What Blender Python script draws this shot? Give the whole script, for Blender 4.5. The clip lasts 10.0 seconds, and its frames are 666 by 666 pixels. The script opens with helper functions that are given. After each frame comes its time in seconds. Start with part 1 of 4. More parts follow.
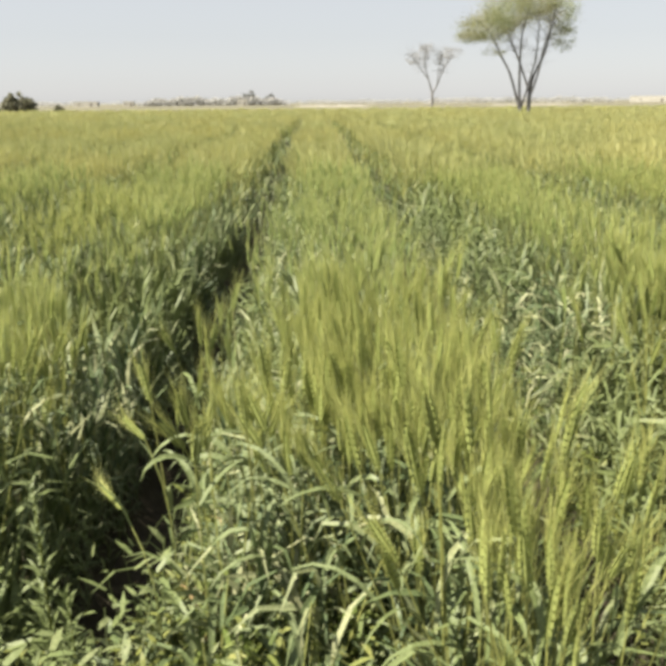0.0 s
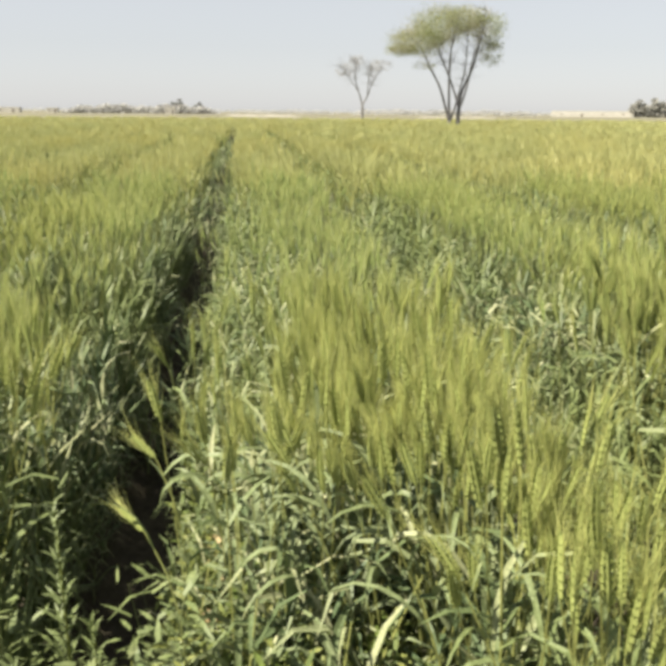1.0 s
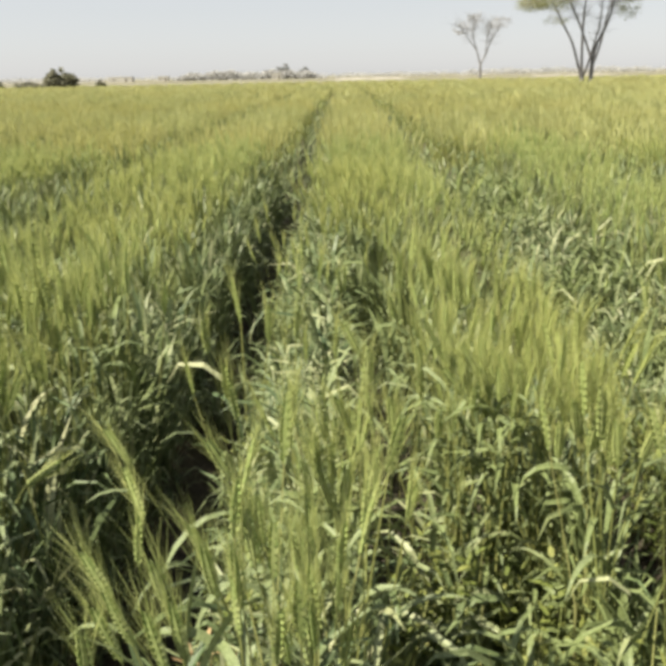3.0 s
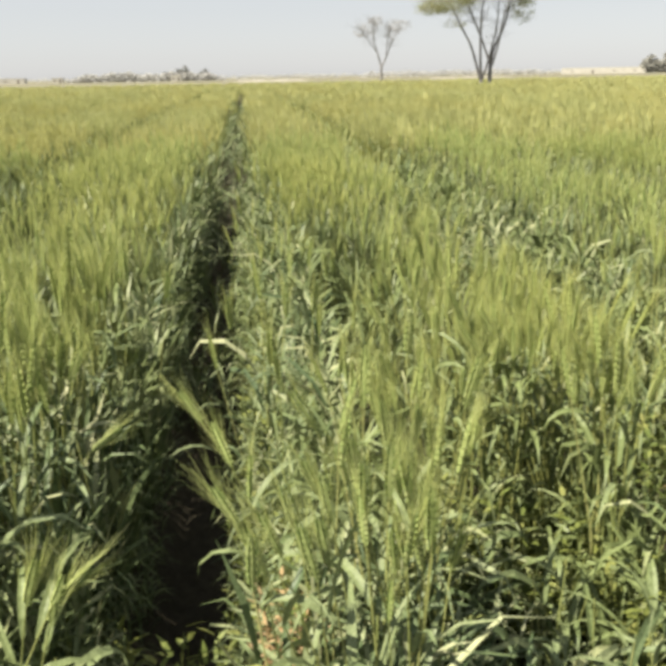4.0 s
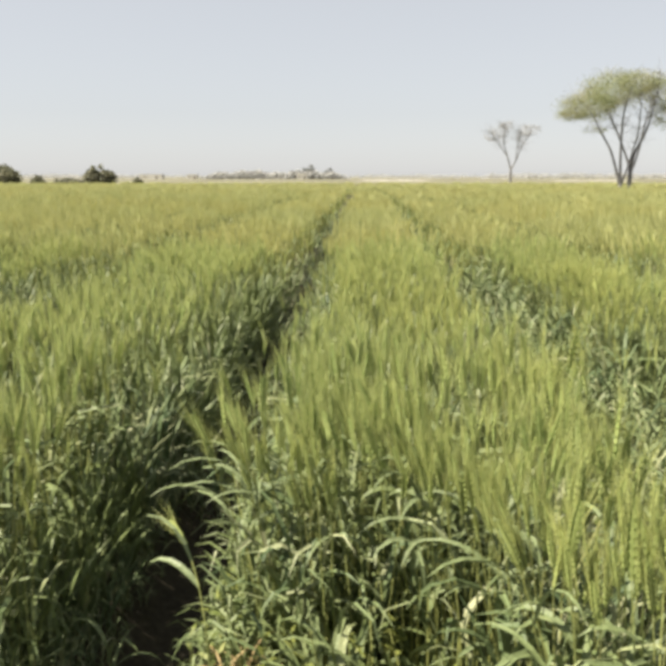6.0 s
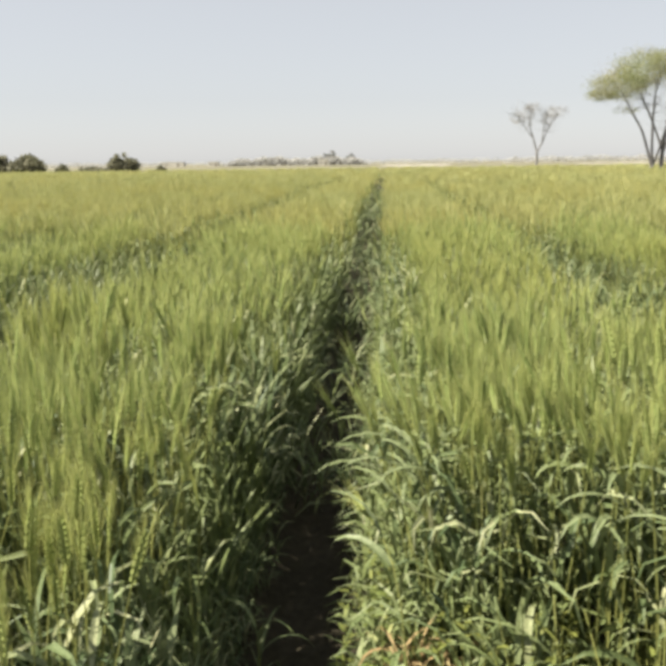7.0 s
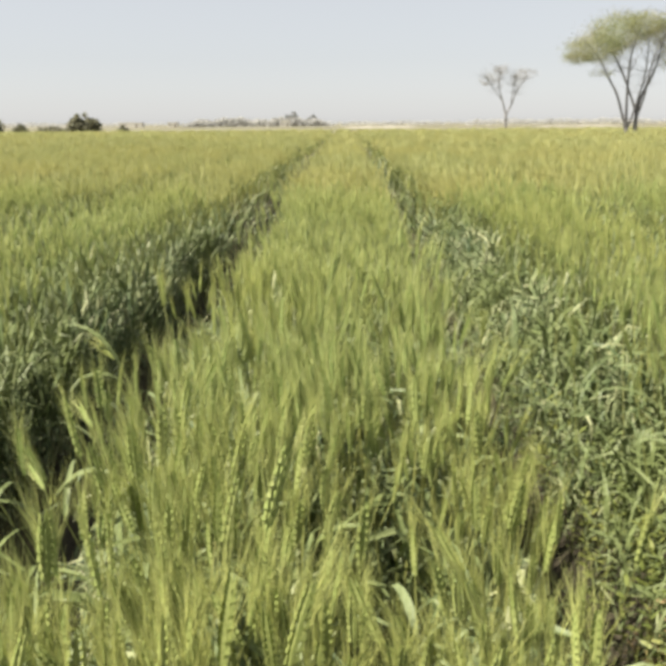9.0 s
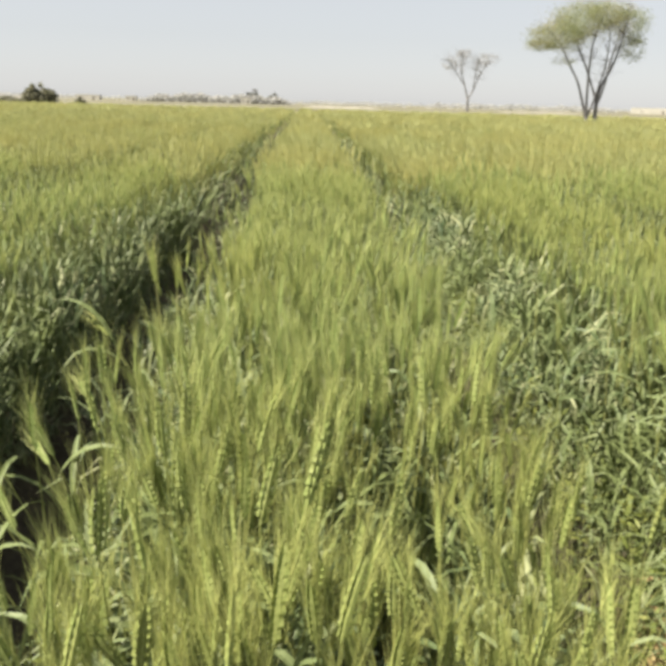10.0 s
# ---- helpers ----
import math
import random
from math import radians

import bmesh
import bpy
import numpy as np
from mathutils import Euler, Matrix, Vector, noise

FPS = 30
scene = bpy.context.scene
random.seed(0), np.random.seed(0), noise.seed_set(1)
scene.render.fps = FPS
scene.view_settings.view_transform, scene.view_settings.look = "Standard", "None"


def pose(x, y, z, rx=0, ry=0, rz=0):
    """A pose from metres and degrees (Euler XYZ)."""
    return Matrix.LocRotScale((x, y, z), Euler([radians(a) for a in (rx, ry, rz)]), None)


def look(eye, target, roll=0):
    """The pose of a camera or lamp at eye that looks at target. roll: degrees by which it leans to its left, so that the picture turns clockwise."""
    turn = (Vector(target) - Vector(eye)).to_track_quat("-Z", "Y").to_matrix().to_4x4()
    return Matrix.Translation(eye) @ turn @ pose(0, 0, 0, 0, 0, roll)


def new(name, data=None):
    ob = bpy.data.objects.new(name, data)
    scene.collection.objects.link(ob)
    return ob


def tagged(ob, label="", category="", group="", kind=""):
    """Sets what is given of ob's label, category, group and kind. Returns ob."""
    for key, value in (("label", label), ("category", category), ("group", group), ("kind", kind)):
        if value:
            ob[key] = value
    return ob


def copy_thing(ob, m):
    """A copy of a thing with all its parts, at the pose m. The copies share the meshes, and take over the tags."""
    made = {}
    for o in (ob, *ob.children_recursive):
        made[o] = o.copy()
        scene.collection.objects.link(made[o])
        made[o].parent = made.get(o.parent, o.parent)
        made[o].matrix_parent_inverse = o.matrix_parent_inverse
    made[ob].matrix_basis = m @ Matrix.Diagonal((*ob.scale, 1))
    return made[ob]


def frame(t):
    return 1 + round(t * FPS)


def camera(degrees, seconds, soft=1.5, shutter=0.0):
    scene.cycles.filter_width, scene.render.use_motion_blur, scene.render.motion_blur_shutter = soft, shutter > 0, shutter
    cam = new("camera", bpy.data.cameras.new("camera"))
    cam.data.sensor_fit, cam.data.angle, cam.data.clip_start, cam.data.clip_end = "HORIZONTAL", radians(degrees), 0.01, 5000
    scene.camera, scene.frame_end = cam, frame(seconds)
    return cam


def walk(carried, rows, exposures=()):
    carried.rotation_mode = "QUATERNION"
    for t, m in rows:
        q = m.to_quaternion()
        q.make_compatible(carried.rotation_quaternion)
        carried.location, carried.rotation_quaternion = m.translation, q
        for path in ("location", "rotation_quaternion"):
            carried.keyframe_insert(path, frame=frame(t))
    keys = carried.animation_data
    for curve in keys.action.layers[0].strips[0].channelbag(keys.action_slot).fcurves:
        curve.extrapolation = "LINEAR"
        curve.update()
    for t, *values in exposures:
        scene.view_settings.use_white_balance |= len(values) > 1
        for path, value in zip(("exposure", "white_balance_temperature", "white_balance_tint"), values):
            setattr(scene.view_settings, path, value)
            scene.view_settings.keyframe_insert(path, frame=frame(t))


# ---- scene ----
# The field: x to the right along its near edge, y along the furrows, z = 0 on the soil of the beds.
cam = camera(43.63, 10.0, soft=4.7)


def held(x, y, z, yaw, pitch, roll):
    """A hand-held camera: metres and degrees; pitch up, yaw to its left."""
    return pose(x, y, z, 90 + pitch, 0, yaw) @ pose(0, 0, 0, 0, 0, roll)


PATH = [
    (0.0, 0.000, -0.026, 1.623, -1.26, -15.53, -0.50),
    (0.2, -0.042, -0.035, 1.637, -2.65, -17.55, -0.45),
    (0.5, -0.108, -0.043, 1.651, -5.45, -16.20, 0.36),
    (0.8, -0.177, -0.003, 1.639, -4.95, -14.52, 1.12),
    (1.0, -0.233, 0.019, 1.626, -6.25, -14.87, 0.47),
    (1.2, -0.308, 0.007, 1.610, -6.16, -15.83, 1.56),
    (1.5, -0.467, -0.033, 1.592, -5.04, -13.31, 1.11),
    (1.8, -0.808, -0.095, 1.607, -2.96, -10.85, -4.25),
    (2.0, -1.023, -0.120, 1.615, 2.32, -13.29, -2.22),
    (2.2, -1.137, 0.014, 1.610, 4.32, -13.94, -1.37),
    (2.5, -1.283, 0.259, 1.600, 3.11, -14.43, -2.70),
    (2.7, -1.425, 0.238, 1.598, 3.00, -15.65, -2.28),
    (3.8, -1.836, 0.263, 1.635, -5.87, -18.53, 0.67),
    (4.0, -1.932, 0.042, 1.583, -5.55, -17.20, -1.01),
    (4.2, -2.119, -0.040, 1.601, -4.57, -12.72, -4.24),
    (4.5, -2.448, -0.114, 1.635, -0.33, -17.77, -3.09),
    (4.8, -2.707, -0.155, 1.612, 0.76, -12.74, -3.87),
    (5.0, -2.832, -0.165, 1.600, 0.21, -12.14, -1.39),
    (5.2, -2.895, -0.116, 1.607, 3.20, -10.84, -0.66),
    (6.3, -3.215, 0.064, 1.652, 1.93, -10.66, 0.12),
    (6.5, -3.297, 0.097, 1.640, 3.72, -11.66, -1.12),
    (6.7, -3.384, 0.096, 1.614, 4.10, -13.27, -0.10),
    (7.0, -3.537, 0.091, 1.582, 3.70, -11.60, -0.76),
    (7.2, -3.705, -0.004, 1.590, 1.73, -12.42, -1.54),
    (7.5, -3.963, -0.173, 1.612, 2.38, -14.07, -3.24),
    (7.7, -4.053, -0.158, 1.623, 5.13, -13.54, -2.22),
    (8.0, -4.164, -0.123, 1.634, 6.84, -11.66, -1.98),
    (8.2, -4.248, -0.119, 1.624, 4.99, -11.68, -0.87),
    (8.5, -4.373, -0.112, 1.606, 1.47, -14.64, 0.97),
    (8.8, -4.498, 0.017, 1.611, -0.38, -14.17, 0.61),
    (9.0, -4.556, 0.090, 1.613, 0.98, -14.15, -0.42),
    (9.2, -4.581, 0.099, 1.607, 1.14, -14.76, 1.03),
    (9.5, -4.611, 0.105, 1.596, 0.60, -15.77, 0.51),
    (9.7, -4.642, 0.098, 1.600, -0.28, -15.72, 1.06),
    (10.0, -4.693, 0.078, 1.611, -2.11, -15.44, 1.48),
]
walk(cam, [(t, held(*row)) for t, *row in PATH])

# ---- light ----
SUN_AZIMUTH, SUN_HEIGHT = radians(252), radians(54)   # clockwise from +y; from the left and behind
world = bpy.data.worlds.new("sky")
scene.world = world
world.use_nodes = True
wt = world.node_tree
sky = wt.nodes.new("ShaderNodeTexSky")
sky.sky_type, sky.sun_disc = "NISHITA", False
sky.sun_elevation, sky.sun_rotation = SUN_HEIGHT, SUN_AZIMUTH
sky.air_density, sky.dust_density, sky.ozone_density, sky.altitude = 1.0, 0.5, 1.0, 0.0
hue = wt.nodes.new("ShaderNodeHueSaturation")
hue.inputs["Saturation"].default_value = 0.42
haze = wt.nodes.new("ShaderNodeMix")                   # dry dust haze that whitens the whole sky
haze.data_type = "RGBA"
haze.inputs[0].default_value = 0.6
haze.inputs[7].default_value = (4.55, 4.62, 4.82, 1)
wt.links.new(sky.outputs[0], hue.inputs["Color"])
wt.links.new(hue.outputs[0], haze.inputs[6])
wt.links.new(haze.outputs[2], wt.nodes["Background"].inputs[0])
wt.nodes["Background"].inputs[1].default_value = 0.059

sun_data = bpy.data.lights.new("sun", "SUN")
sun_data.energy, sun_data.angle, sun_data.color = 5.0, radians(0.6), (1.0, 0.925, 0.775)
sun = new("sun", sun_data)
SUN_WAY = Vector((math.sin(SUN_AZIMUTH) * math.cos(SUN_HEIGHT), math.cos(SUN_AZIMUTH) * math.cos(SUN_HEIGHT), math.sin(SUN_HEIGHT)))
sun.matrix_world = look(SUN_WAY * 50, (0, 0, 0))
scene.view_settings.exposure = 1.30

# ---- materials ----
def material(name):
    m = bpy.data.materials.new(name)
    m.use_nodes = True
    t = m.node_tree
    t.nodes.clear()
    return m, t


def node(t, kind, **values):
    n = t.nodes.new(kind)
    for key, value in values.items():
        n.inputs[key.replace("_", " ")].default_value = value
    return n


def ramp(t, source, stops):
    r = t.nodes.new("ShaderNodeValToRGB")
    e = r.color_ramp.elements
    e[0].position, e[0].color = stops[0][0], (*stops[0][1], 1)
    e[1].position, e[1].color = stops[-1][0], (*stops[-1][1], 1)
    for at, c in stops[1:-1]:
        e.new(at).color = (*c, 1)
    t.links.new(source, r.inputs[0])
    return r.outputs[0]


def blend(t, a, b, by, how="MIX"):
    n = t.nodes.new("ShaderNodeMix")
    n.data_type, n.blend_type = "RGBA", how
    t.links.new(a, n.inputs[6])
    if hasattr(b, "links"):
        t.links.new(b, n.inputs[7])
    else:
        n.inputs[7].default_value = (*b, 1)
    if hasattr(by, "links"):
        t.links.new(by, n.inputs[0])
    else:
        n.inputs[0].default_value = by
    return n.outputs[2]


def world_noise(t, scale, detail=3, rough=0.55):
    g = t.nodes.new("ShaderNodeNewGeometry")
    n = node(t, "ShaderNodeTexNoise", Scale=scale, Detail=detail, Roughness=rough)
    t.links.new(g.outputs["Position"], n.inputs["Vector"])
    return n.outputs["Fac"]


def plant_material(name, stops, patch, patch_scale=0.8, rough=0.5, through_light=0.3, sheen=0.25):
    """Leaf, stalk or ear: its colour differs from blade to blade and, slowly, from place to place."""
    m, t = material(name)
    g = t.nodes.new("ShaderNodeNewGeometry")
    colour = ramp(t, g.outputs["Random Per Island"], stops)
    wide = world_noise(t, patch_scale, 2)
    wide = ramp(t, wide, [(0.42, (0, 0, 0)), (0.62, (1, 1, 1))])
    colour = blend(t, colour, patch, wide)
    fine = world_noise(t, 160, 2)
    fine = ramp(t, fine, [(0.3, (0.72, 0.74, 0.68)), (0.7, (1.18, 1.16, 1.2))])
    colour = blend(t, colour, fine, 1.0, "MULTIPLY")
    p = node(t, "ShaderNodeBsdfPrincipled", Roughness=rough)
    p.inputs["Specular IOR Level"].default_value = sheen
    t.links.new(colour, p.inputs["Base Color"])
    out = t.nodes.new("ShaderNodeOutputMaterial")
    if through_light:
        tr = t.nodes.new("ShaderNodeBsdfTranslucent")
        t.links.new(colour, tr.inputs["Color"])
        mix = t.nodes.new("ShaderNodeMixShader")
        mix.inputs[0].default_value = through_light
        t.links.new(p.outputs[0], mix.inputs[1])
        t.links.new(tr.outputs[0], mix.inputs[2])
        t.links.new(mix.outputs[0], out.inputs[0])
    else:
        t.links.new(p.outputs[0], out.inputs[0])
    return m


def rough_material(name, stops, scale, fine_scale, rough=0.9, bump=0.4, depth=0.02):
    """Soil, bark, plaster: noise at two sizes, with relief."""
    m, t = material(name)
    a, b = world_noise(t, scale, 4), world_noise(t, fine_scale, 5, 0.65)
    colour = ramp(t, a, stops)
    tone = ramp(t, b, [(0.3, (0.7, 0.7, 0.7)), (0.7, (1.25, 1.25, 1.25))])
    colour = blend(t, colour, tone, 1.0, "MULTIPLY")
    p = node(t, "ShaderNodeBsdfPrincipled", Roughness=rough)
    p.inputs["Specular IOR Level"].default_value = 0.2
    t.links.new(colour, p.inputs["Base Color"])
    bp = node(t, "ShaderNodeBump", Strength=bump, Distance=depth)
    t.links.new(b, bp.inputs["Height"])
    t.links.new(bp.outputs[0], p.inputs["Normal"])
    out = t.nodes.new("ShaderNodeOutputMaterial")
    t.links.new(p.outputs[0], out.inputs[0])
    return m


LEAF = plant_material("wheat_leaf", [(0.0, (0.066, 0.099, 0.047)), (0.4, (0.121, 0.160, 0.073)), (0.75, (0.220, 0.251, 0.132)), (1.0, (0.384, 0.393, 0.228))], (0.145, 0.179, 0.068), 1.3, 0.5, 0.10, 0.25)
STALK = plant_material("wheat_stalk", [(0.0, (0.18, 0.22, 0.07)), (0.6, (0.265, 0.29, 0.10)), (1.0, (0.36, 0.36, 0.15))], (0.255, 0.27, 0.085), 0.9, 0.5, 0.15, 0.3)
EAR = plant_material("wheat_ear", [(0.0, (0.232, 0.302, 0.102)), (0.5, (0.298, 0.36, 0.13)), (1.0, (0.375, 0.42, 0.18))], (0.30, 0.34, 0.112), 0.5, 0.75, 0.25, 0.08)
AWN = plant_material("wheat_awn", [(0.0, (0.365, 0.412, 0.143)), (0.5, (0.44, 0.484, 0.179)), (1.0, (0.52, 0.548, 0.232))], (0.46, 0.478, 0.165), 0.5, 0.5, 0.40, 0.3)
# awns of the far stand: a paler, greyer copy, with haze in the colour
AWN_HAZED = plant_material("hazed_wheat_awn", [(0.0, (0.435, 0.460, 0.195)), (0.5, (0.522, 0.536, 0.242)), (1.0, (0.61, 0.612, 0.31))], (0.555, 0.54, 0.232), 0.3, 0.5, 0.42, 0.3)
WEED = plant_material("weed_leaf", [(0.0, (0.10, 0.14, 0.035)), (0.6, (0.17, 0.21, 0.055)), (1.0, (0.28, 0.29, 0.10))], (0.19, 0.21, 0.055), 1.6, 0.5, 0.25, 0.25)
DRY = plant_material("dry_leaf", [(0.0, (0.24, 0.175, 0.08)), (0.6, (0.34, 0.255, 0.125)), (1.0, (0.42, 0.35, 0.18))], (0.35, 0.25, 0.125), 3.0, 0.6, 0.2, 0.2)
RUSTY = plant_material("rusty_leaf", [(0.0, (0.33, 0.215, 0.11)), (0.6, (0.46, 0.315, 0.18)), (1.0, (0.54, 0.40, 0.24))], (0.45, 0.33, 0.16), 3.0, 0.6, 0.3, 0.2)
CROWN = plant_material("tree_leaf", [(0.0, (0.23, 0.27, 0.12)), (0.6, (0.32, 0.355, 0.18)), (1.0, (0.42, 0.42, 0.26))], (0.36, 0.345, 0.20), 0.45, 0.6, 0.5, 0.2)
TWIG = plant_material("bare_twig", [(0.0, (0.30, 0.295, 0.29)), (1.0, (0.43, 0.425, 0.42))], (0.37, 0.365, 0.365), 0.4, 0.8, 0.3, 0.1)
BUSH = plant_material("bush_leaf", [(0.0, (0.13, 0.135, 0.085)), (0.6, (0.19, 0.19, 0.125)), (1.0, (0.26, 0.25, 0.175))], (0.20, 0.195, 0.14), 0.12, 0.7, 0.3, 0.15)
# leaves of the far belts: distance haze is painted in as pale grey
BELT = plant_material("hazed_far_leaf", [(0.0, (0.46, 0.46, 0.445)), (1.0, (0.56, 0.555, 0.54))], (0.52, 0.515, 0.505), 0.03, 0.8, 0.4, 0.1)
# clumps 500 m off: leaf colour greyed and lightened to imitate haze
CLUMP = plant_material("hazed_clump_leaf", [(0.0, (0.30, 0.30, 0.275)), (1.0, (0.39, 0.385, 0.355))], (0.35, 0.345, 0.32), 0.06, 0.8, 0.3, 0.1)
# single far trees: the same painted haze, a little darker
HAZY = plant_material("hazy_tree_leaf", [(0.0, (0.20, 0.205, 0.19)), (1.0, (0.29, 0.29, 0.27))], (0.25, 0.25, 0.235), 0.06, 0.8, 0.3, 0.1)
BARK = rough_material("bark", [(0.3, (0.14, 0.133, 0.128)), (0.7, (0.23, 0.22, 0.21))], 2.0, 14, 0.9, 0.6, 0.03)
PLASTER = rough_material("whitewash", [(0.3, (0.42, 0.40, 0.35)), (0.7, (0.52, 0.50, 0.45))], 0.4, 4, 0.85, 0.2, 0.02)
EARTH = rough_material("pale_dry_earth", [(0.3, (0.27, 0.25, 0.215)), (0.7, (0.35, 0.33, 0.285))], 0.15, 2, 0.9, 0.3, 0.05)
MUD = rough_material("mud_wall", [(0.3, (0.26, 0.23, 0.18)), (0.7, (0.36, 0.32, 0.26))], 0.4, 4, 0.9, 0.3, 0.03)
OPENING = rough_material("dark_timber", [(0.3, (0.11, 0.095, 0.08)), (0.7, (0.17, 0.15, 0.125))], 2, 20, 0.8, 0.2, 0.01)


def soil_material():
    """Dark damp loam in the crop, paler dry earth beyond it and on the headland."""
    m, t = material("soil")
    g = t.nodes.new("ShaderNodeNewGeometry")
    xyz = t.nodes.new("ShaderNodeSeparateXYZ")
    t.links.new(g.outputs["Position"], xyz.inputs[0])
    a, b = world_noise(t, 1.7, 4), world_noise(t, 30, 6, 0.7)
    loam = ramp(t, a, [(0.3, (0.038, 0.034, 0.022)), (0.7, (0.070, 0.060, 0.040))])
    far = ramp(t, world_noise(t, 0.035, 3), [(0.35, (0.13, 0.125, 0.08)), (0.65, (0.19, 0.18, 0.13))])
    where = node(t, "ShaderNodeMapRange")
    where.inputs["From Min"].default_value, where.inputs["From Max"].default_value = 92.0, 96.0
    t.links.new(xyz.outputs["Y"], where.inputs["Value"])
    colour = blend(t, loam, far, where.outputs[0])
    tone = ramp(t, b, [(0.3, (0.6, 0.6, 0.6)), (0.7, (1.35, 1.33, 1.3))])
    colour = blend(t, colour, tone, 1.0, "MULTIPLY")
    p = node(t, "ShaderNodeBsdfPrincipled", Roughness=0.92)
    p.inputs["Specular IOR Level"].default_value = 0.2
    t.links.new(colour, p.inputs["Base Color"])
    bp = node(t, "ShaderNodeBump", Strength=0.8, Distance=0.03)
    t.links.new(b, bp.inputs["Height"])
    t.links.new(bp.outputs[0], p.inputs["Normal"])
    out = t.nodes.new("ShaderNodeOutputMaterial")
    t.links.new(p.outputs[0], out.inputs[0])
    return m


SOIL = soil_material()

# ---- mesh helpers ----
rng = np.random.default_rng(7)


def mesh_of(name, verts, tris, slots, materials, smooth=False):
    """A mesh from arrays of places, triangles and material slots."""
    me = bpy.data.meshes.new(name)
    verts, tris = np.asarray(verts, np.float32), np.asarray(tris, np.int32)
    me.vertices.add(len(verts))
    me.vertices.foreach_set("co", verts.ravel())
    me.loops.add(tris.size)
    me.loops.foreach_set("vertex_index", tris.ravel())
    me.polygons.add(len(tris))
    me.polygons.foreach_set("loop_start", np.arange(0, tris.size, 3, dtype=np.int32))
    me.polygons.foreach_set("loop_total", np.full(len(tris), 3, np.int32))
    for m in materials:
        me.materials.append(m)
    if len(materials) > 1:
        me.polygons.foreach_set("material_index", np.asarray(slots, np.int32))
    me.polygons.foreach_set("use_smooth", np.full(len(tris), smooth))
    me.update(calc_edges=True)
    me.validate()
    return me


class Shape:
    """Triangles gathered piece by piece, each with a material slot."""

    def __init__(self):
        self.v, self.f, self.s, self.n = [], [], [], 0

    def add(self, verts, tris, slot=0):
        verts, tris = np.asarray(verts, float), np.asarray(tris, int)
        self.v.append(verts)
        self.f.append(tris + self.n)
        self.s.append(np.full(len(tris), slot))
        self.n += len(verts)
        return self

    def arrays(self):
        return np.concatenate(self.v), np.concatenate(self.f), np.concatenate(self.s)

    def ribbon(self, points, widths, side, slot=0, fold=0.0):
        """A blade along points; side is the way across it."""
        points, side = np.asarray(points, float), np.asarray(side, float)
        w = np.asarray(widths, float)[:, None] / 2
        a, b = points - side * w, points + side * w
        n = len(points)
        if fold:
            mid = points - np.array([0, 0, 1.0]) * w * fold
            v = np.concatenate([a, mid, b])
            t = []
            for i in range(n - 1):
                for o in (0, n):
                    t += [(o + i, o + n + i, o + n + i + 1), (o + i, o + n + i + 1, o + i + 1)]
            return self.add(v, t, slot)
        t = []
        for i in range(n - 1):
            t += [(i, n + i, n + i + 1), (i, n + i + 1, i + 1)]
        return self.add(np.concatenate([a, b]), t, slot)

    def tube(self, points, radii, sides=6, slot=0):
        points = np.asarray(points, float)
        n, v = len(points), []
        for i, p in enumerate(points):
            d = points[min(i + 1, n - 1)] - points[max(i - 1, 0)]
            d = d / (np.linalg.norm(d) + 1e-9)
            u = np.cross(d, (0.3, 1, 0.1))
            u /= np.linalg.norm(u) + 1e-9
            w = np.cross(d, u)
            for k in range(sides):
                a = 2 * math.pi * k / sides
                v.append(p + radii[i] * (math.cos(a) * u + math.sin(a) * w))
        t = []
        for i in range(n - 1):
            for k in range(sides):
                a, b = i * sides + k, i * sides + (k + 1) % sides
                t += [(a, b, b + sides), (a, b + sides, a + sides)]
        t += [((n - 1) * sides, (n - 1) * sides + k, (n - 1) * sides + k + 1) for k in range(1, sides - 1)]
        return self.add(v, t, slot)


def part(name, shape, materials, parent=None, label="", smooth=False):
    """One mesh object, under its thing or on its own."""
    v, f, s = shape.arrays()
    ob = new(name, mesh_of(name, v, f, s, materials, smooth))
    ob.parent = parent
    if label:
        ob["label"] = label
    return ob


def scatter(shapes, places, turns, scales, leans, ways):
    """Bakes many small plants into one set of arrays: shapes are picked at random, turned about z, leant over towards ways and moved."""
    pick = rng.integers(0, len(shapes), len(places))
    vs, fs, ss, n = [], [], [], 0
    for k, (v, f, s) in enumerate(shapes):
        i = np.nonzero(pick == k)[0]
        if not len(i):
            continue
        c, sn = np.cos(turns[i])[:, None], np.sin(turns[i])[:, None]
        sc = scales[i][:, None]
        x, y, z = (v[None, :, 0] * c - v[None, :, 1] * sn) * sc, (v[None, :, 0] * sn + v[None, :, 1] * c) * sc, v[None, :, 2] * sc
        bend = leans[i][:, None] * z * z / 0.9        # a stalk bows more towards its top
        x, y = x + bend * np.cos(ways[i])[:, None], y + bend * np.sin(ways[i])[:, None]
        z = z - 0.5 * leans[i][:, None] ** 2 * z
        w = np.stack([x + places[i, 0:1], y + places[i, 1:2], z + places[i, 2:3]], -1).reshape(-1, 3)
        vs.append(w)
        fs.append((f[None] + (np.arange(len(i)) * len(v))[:, None, None] + n).reshape(-1, 3))
        ss.append(np.tile(s, len(i)))
        n += len(w)
    return np.concatenate(vs), np.concatenate(fs), np.concatenate(ss)

# ---- ground ----
MIDDLES = [-5.66, -3.83, -2.16, -0.64, 0.82]          # middles of the furrows along the walk, from the left
HALVES = [0.36, 0.235, 0.20, 0.21, 0.23]              # half the width of each between its banks
for k in range(1, 36):
    MIDDLES, HALVES = [-5.66 - 1.66 * k, *MIDDLES, 0.82 + 1.57 * k], [0.23, *HALVES, 0.23]
FURROWS, HALVES = np.array(MIDDLES), np.array(HALVES)
FIELD_END = 92.0


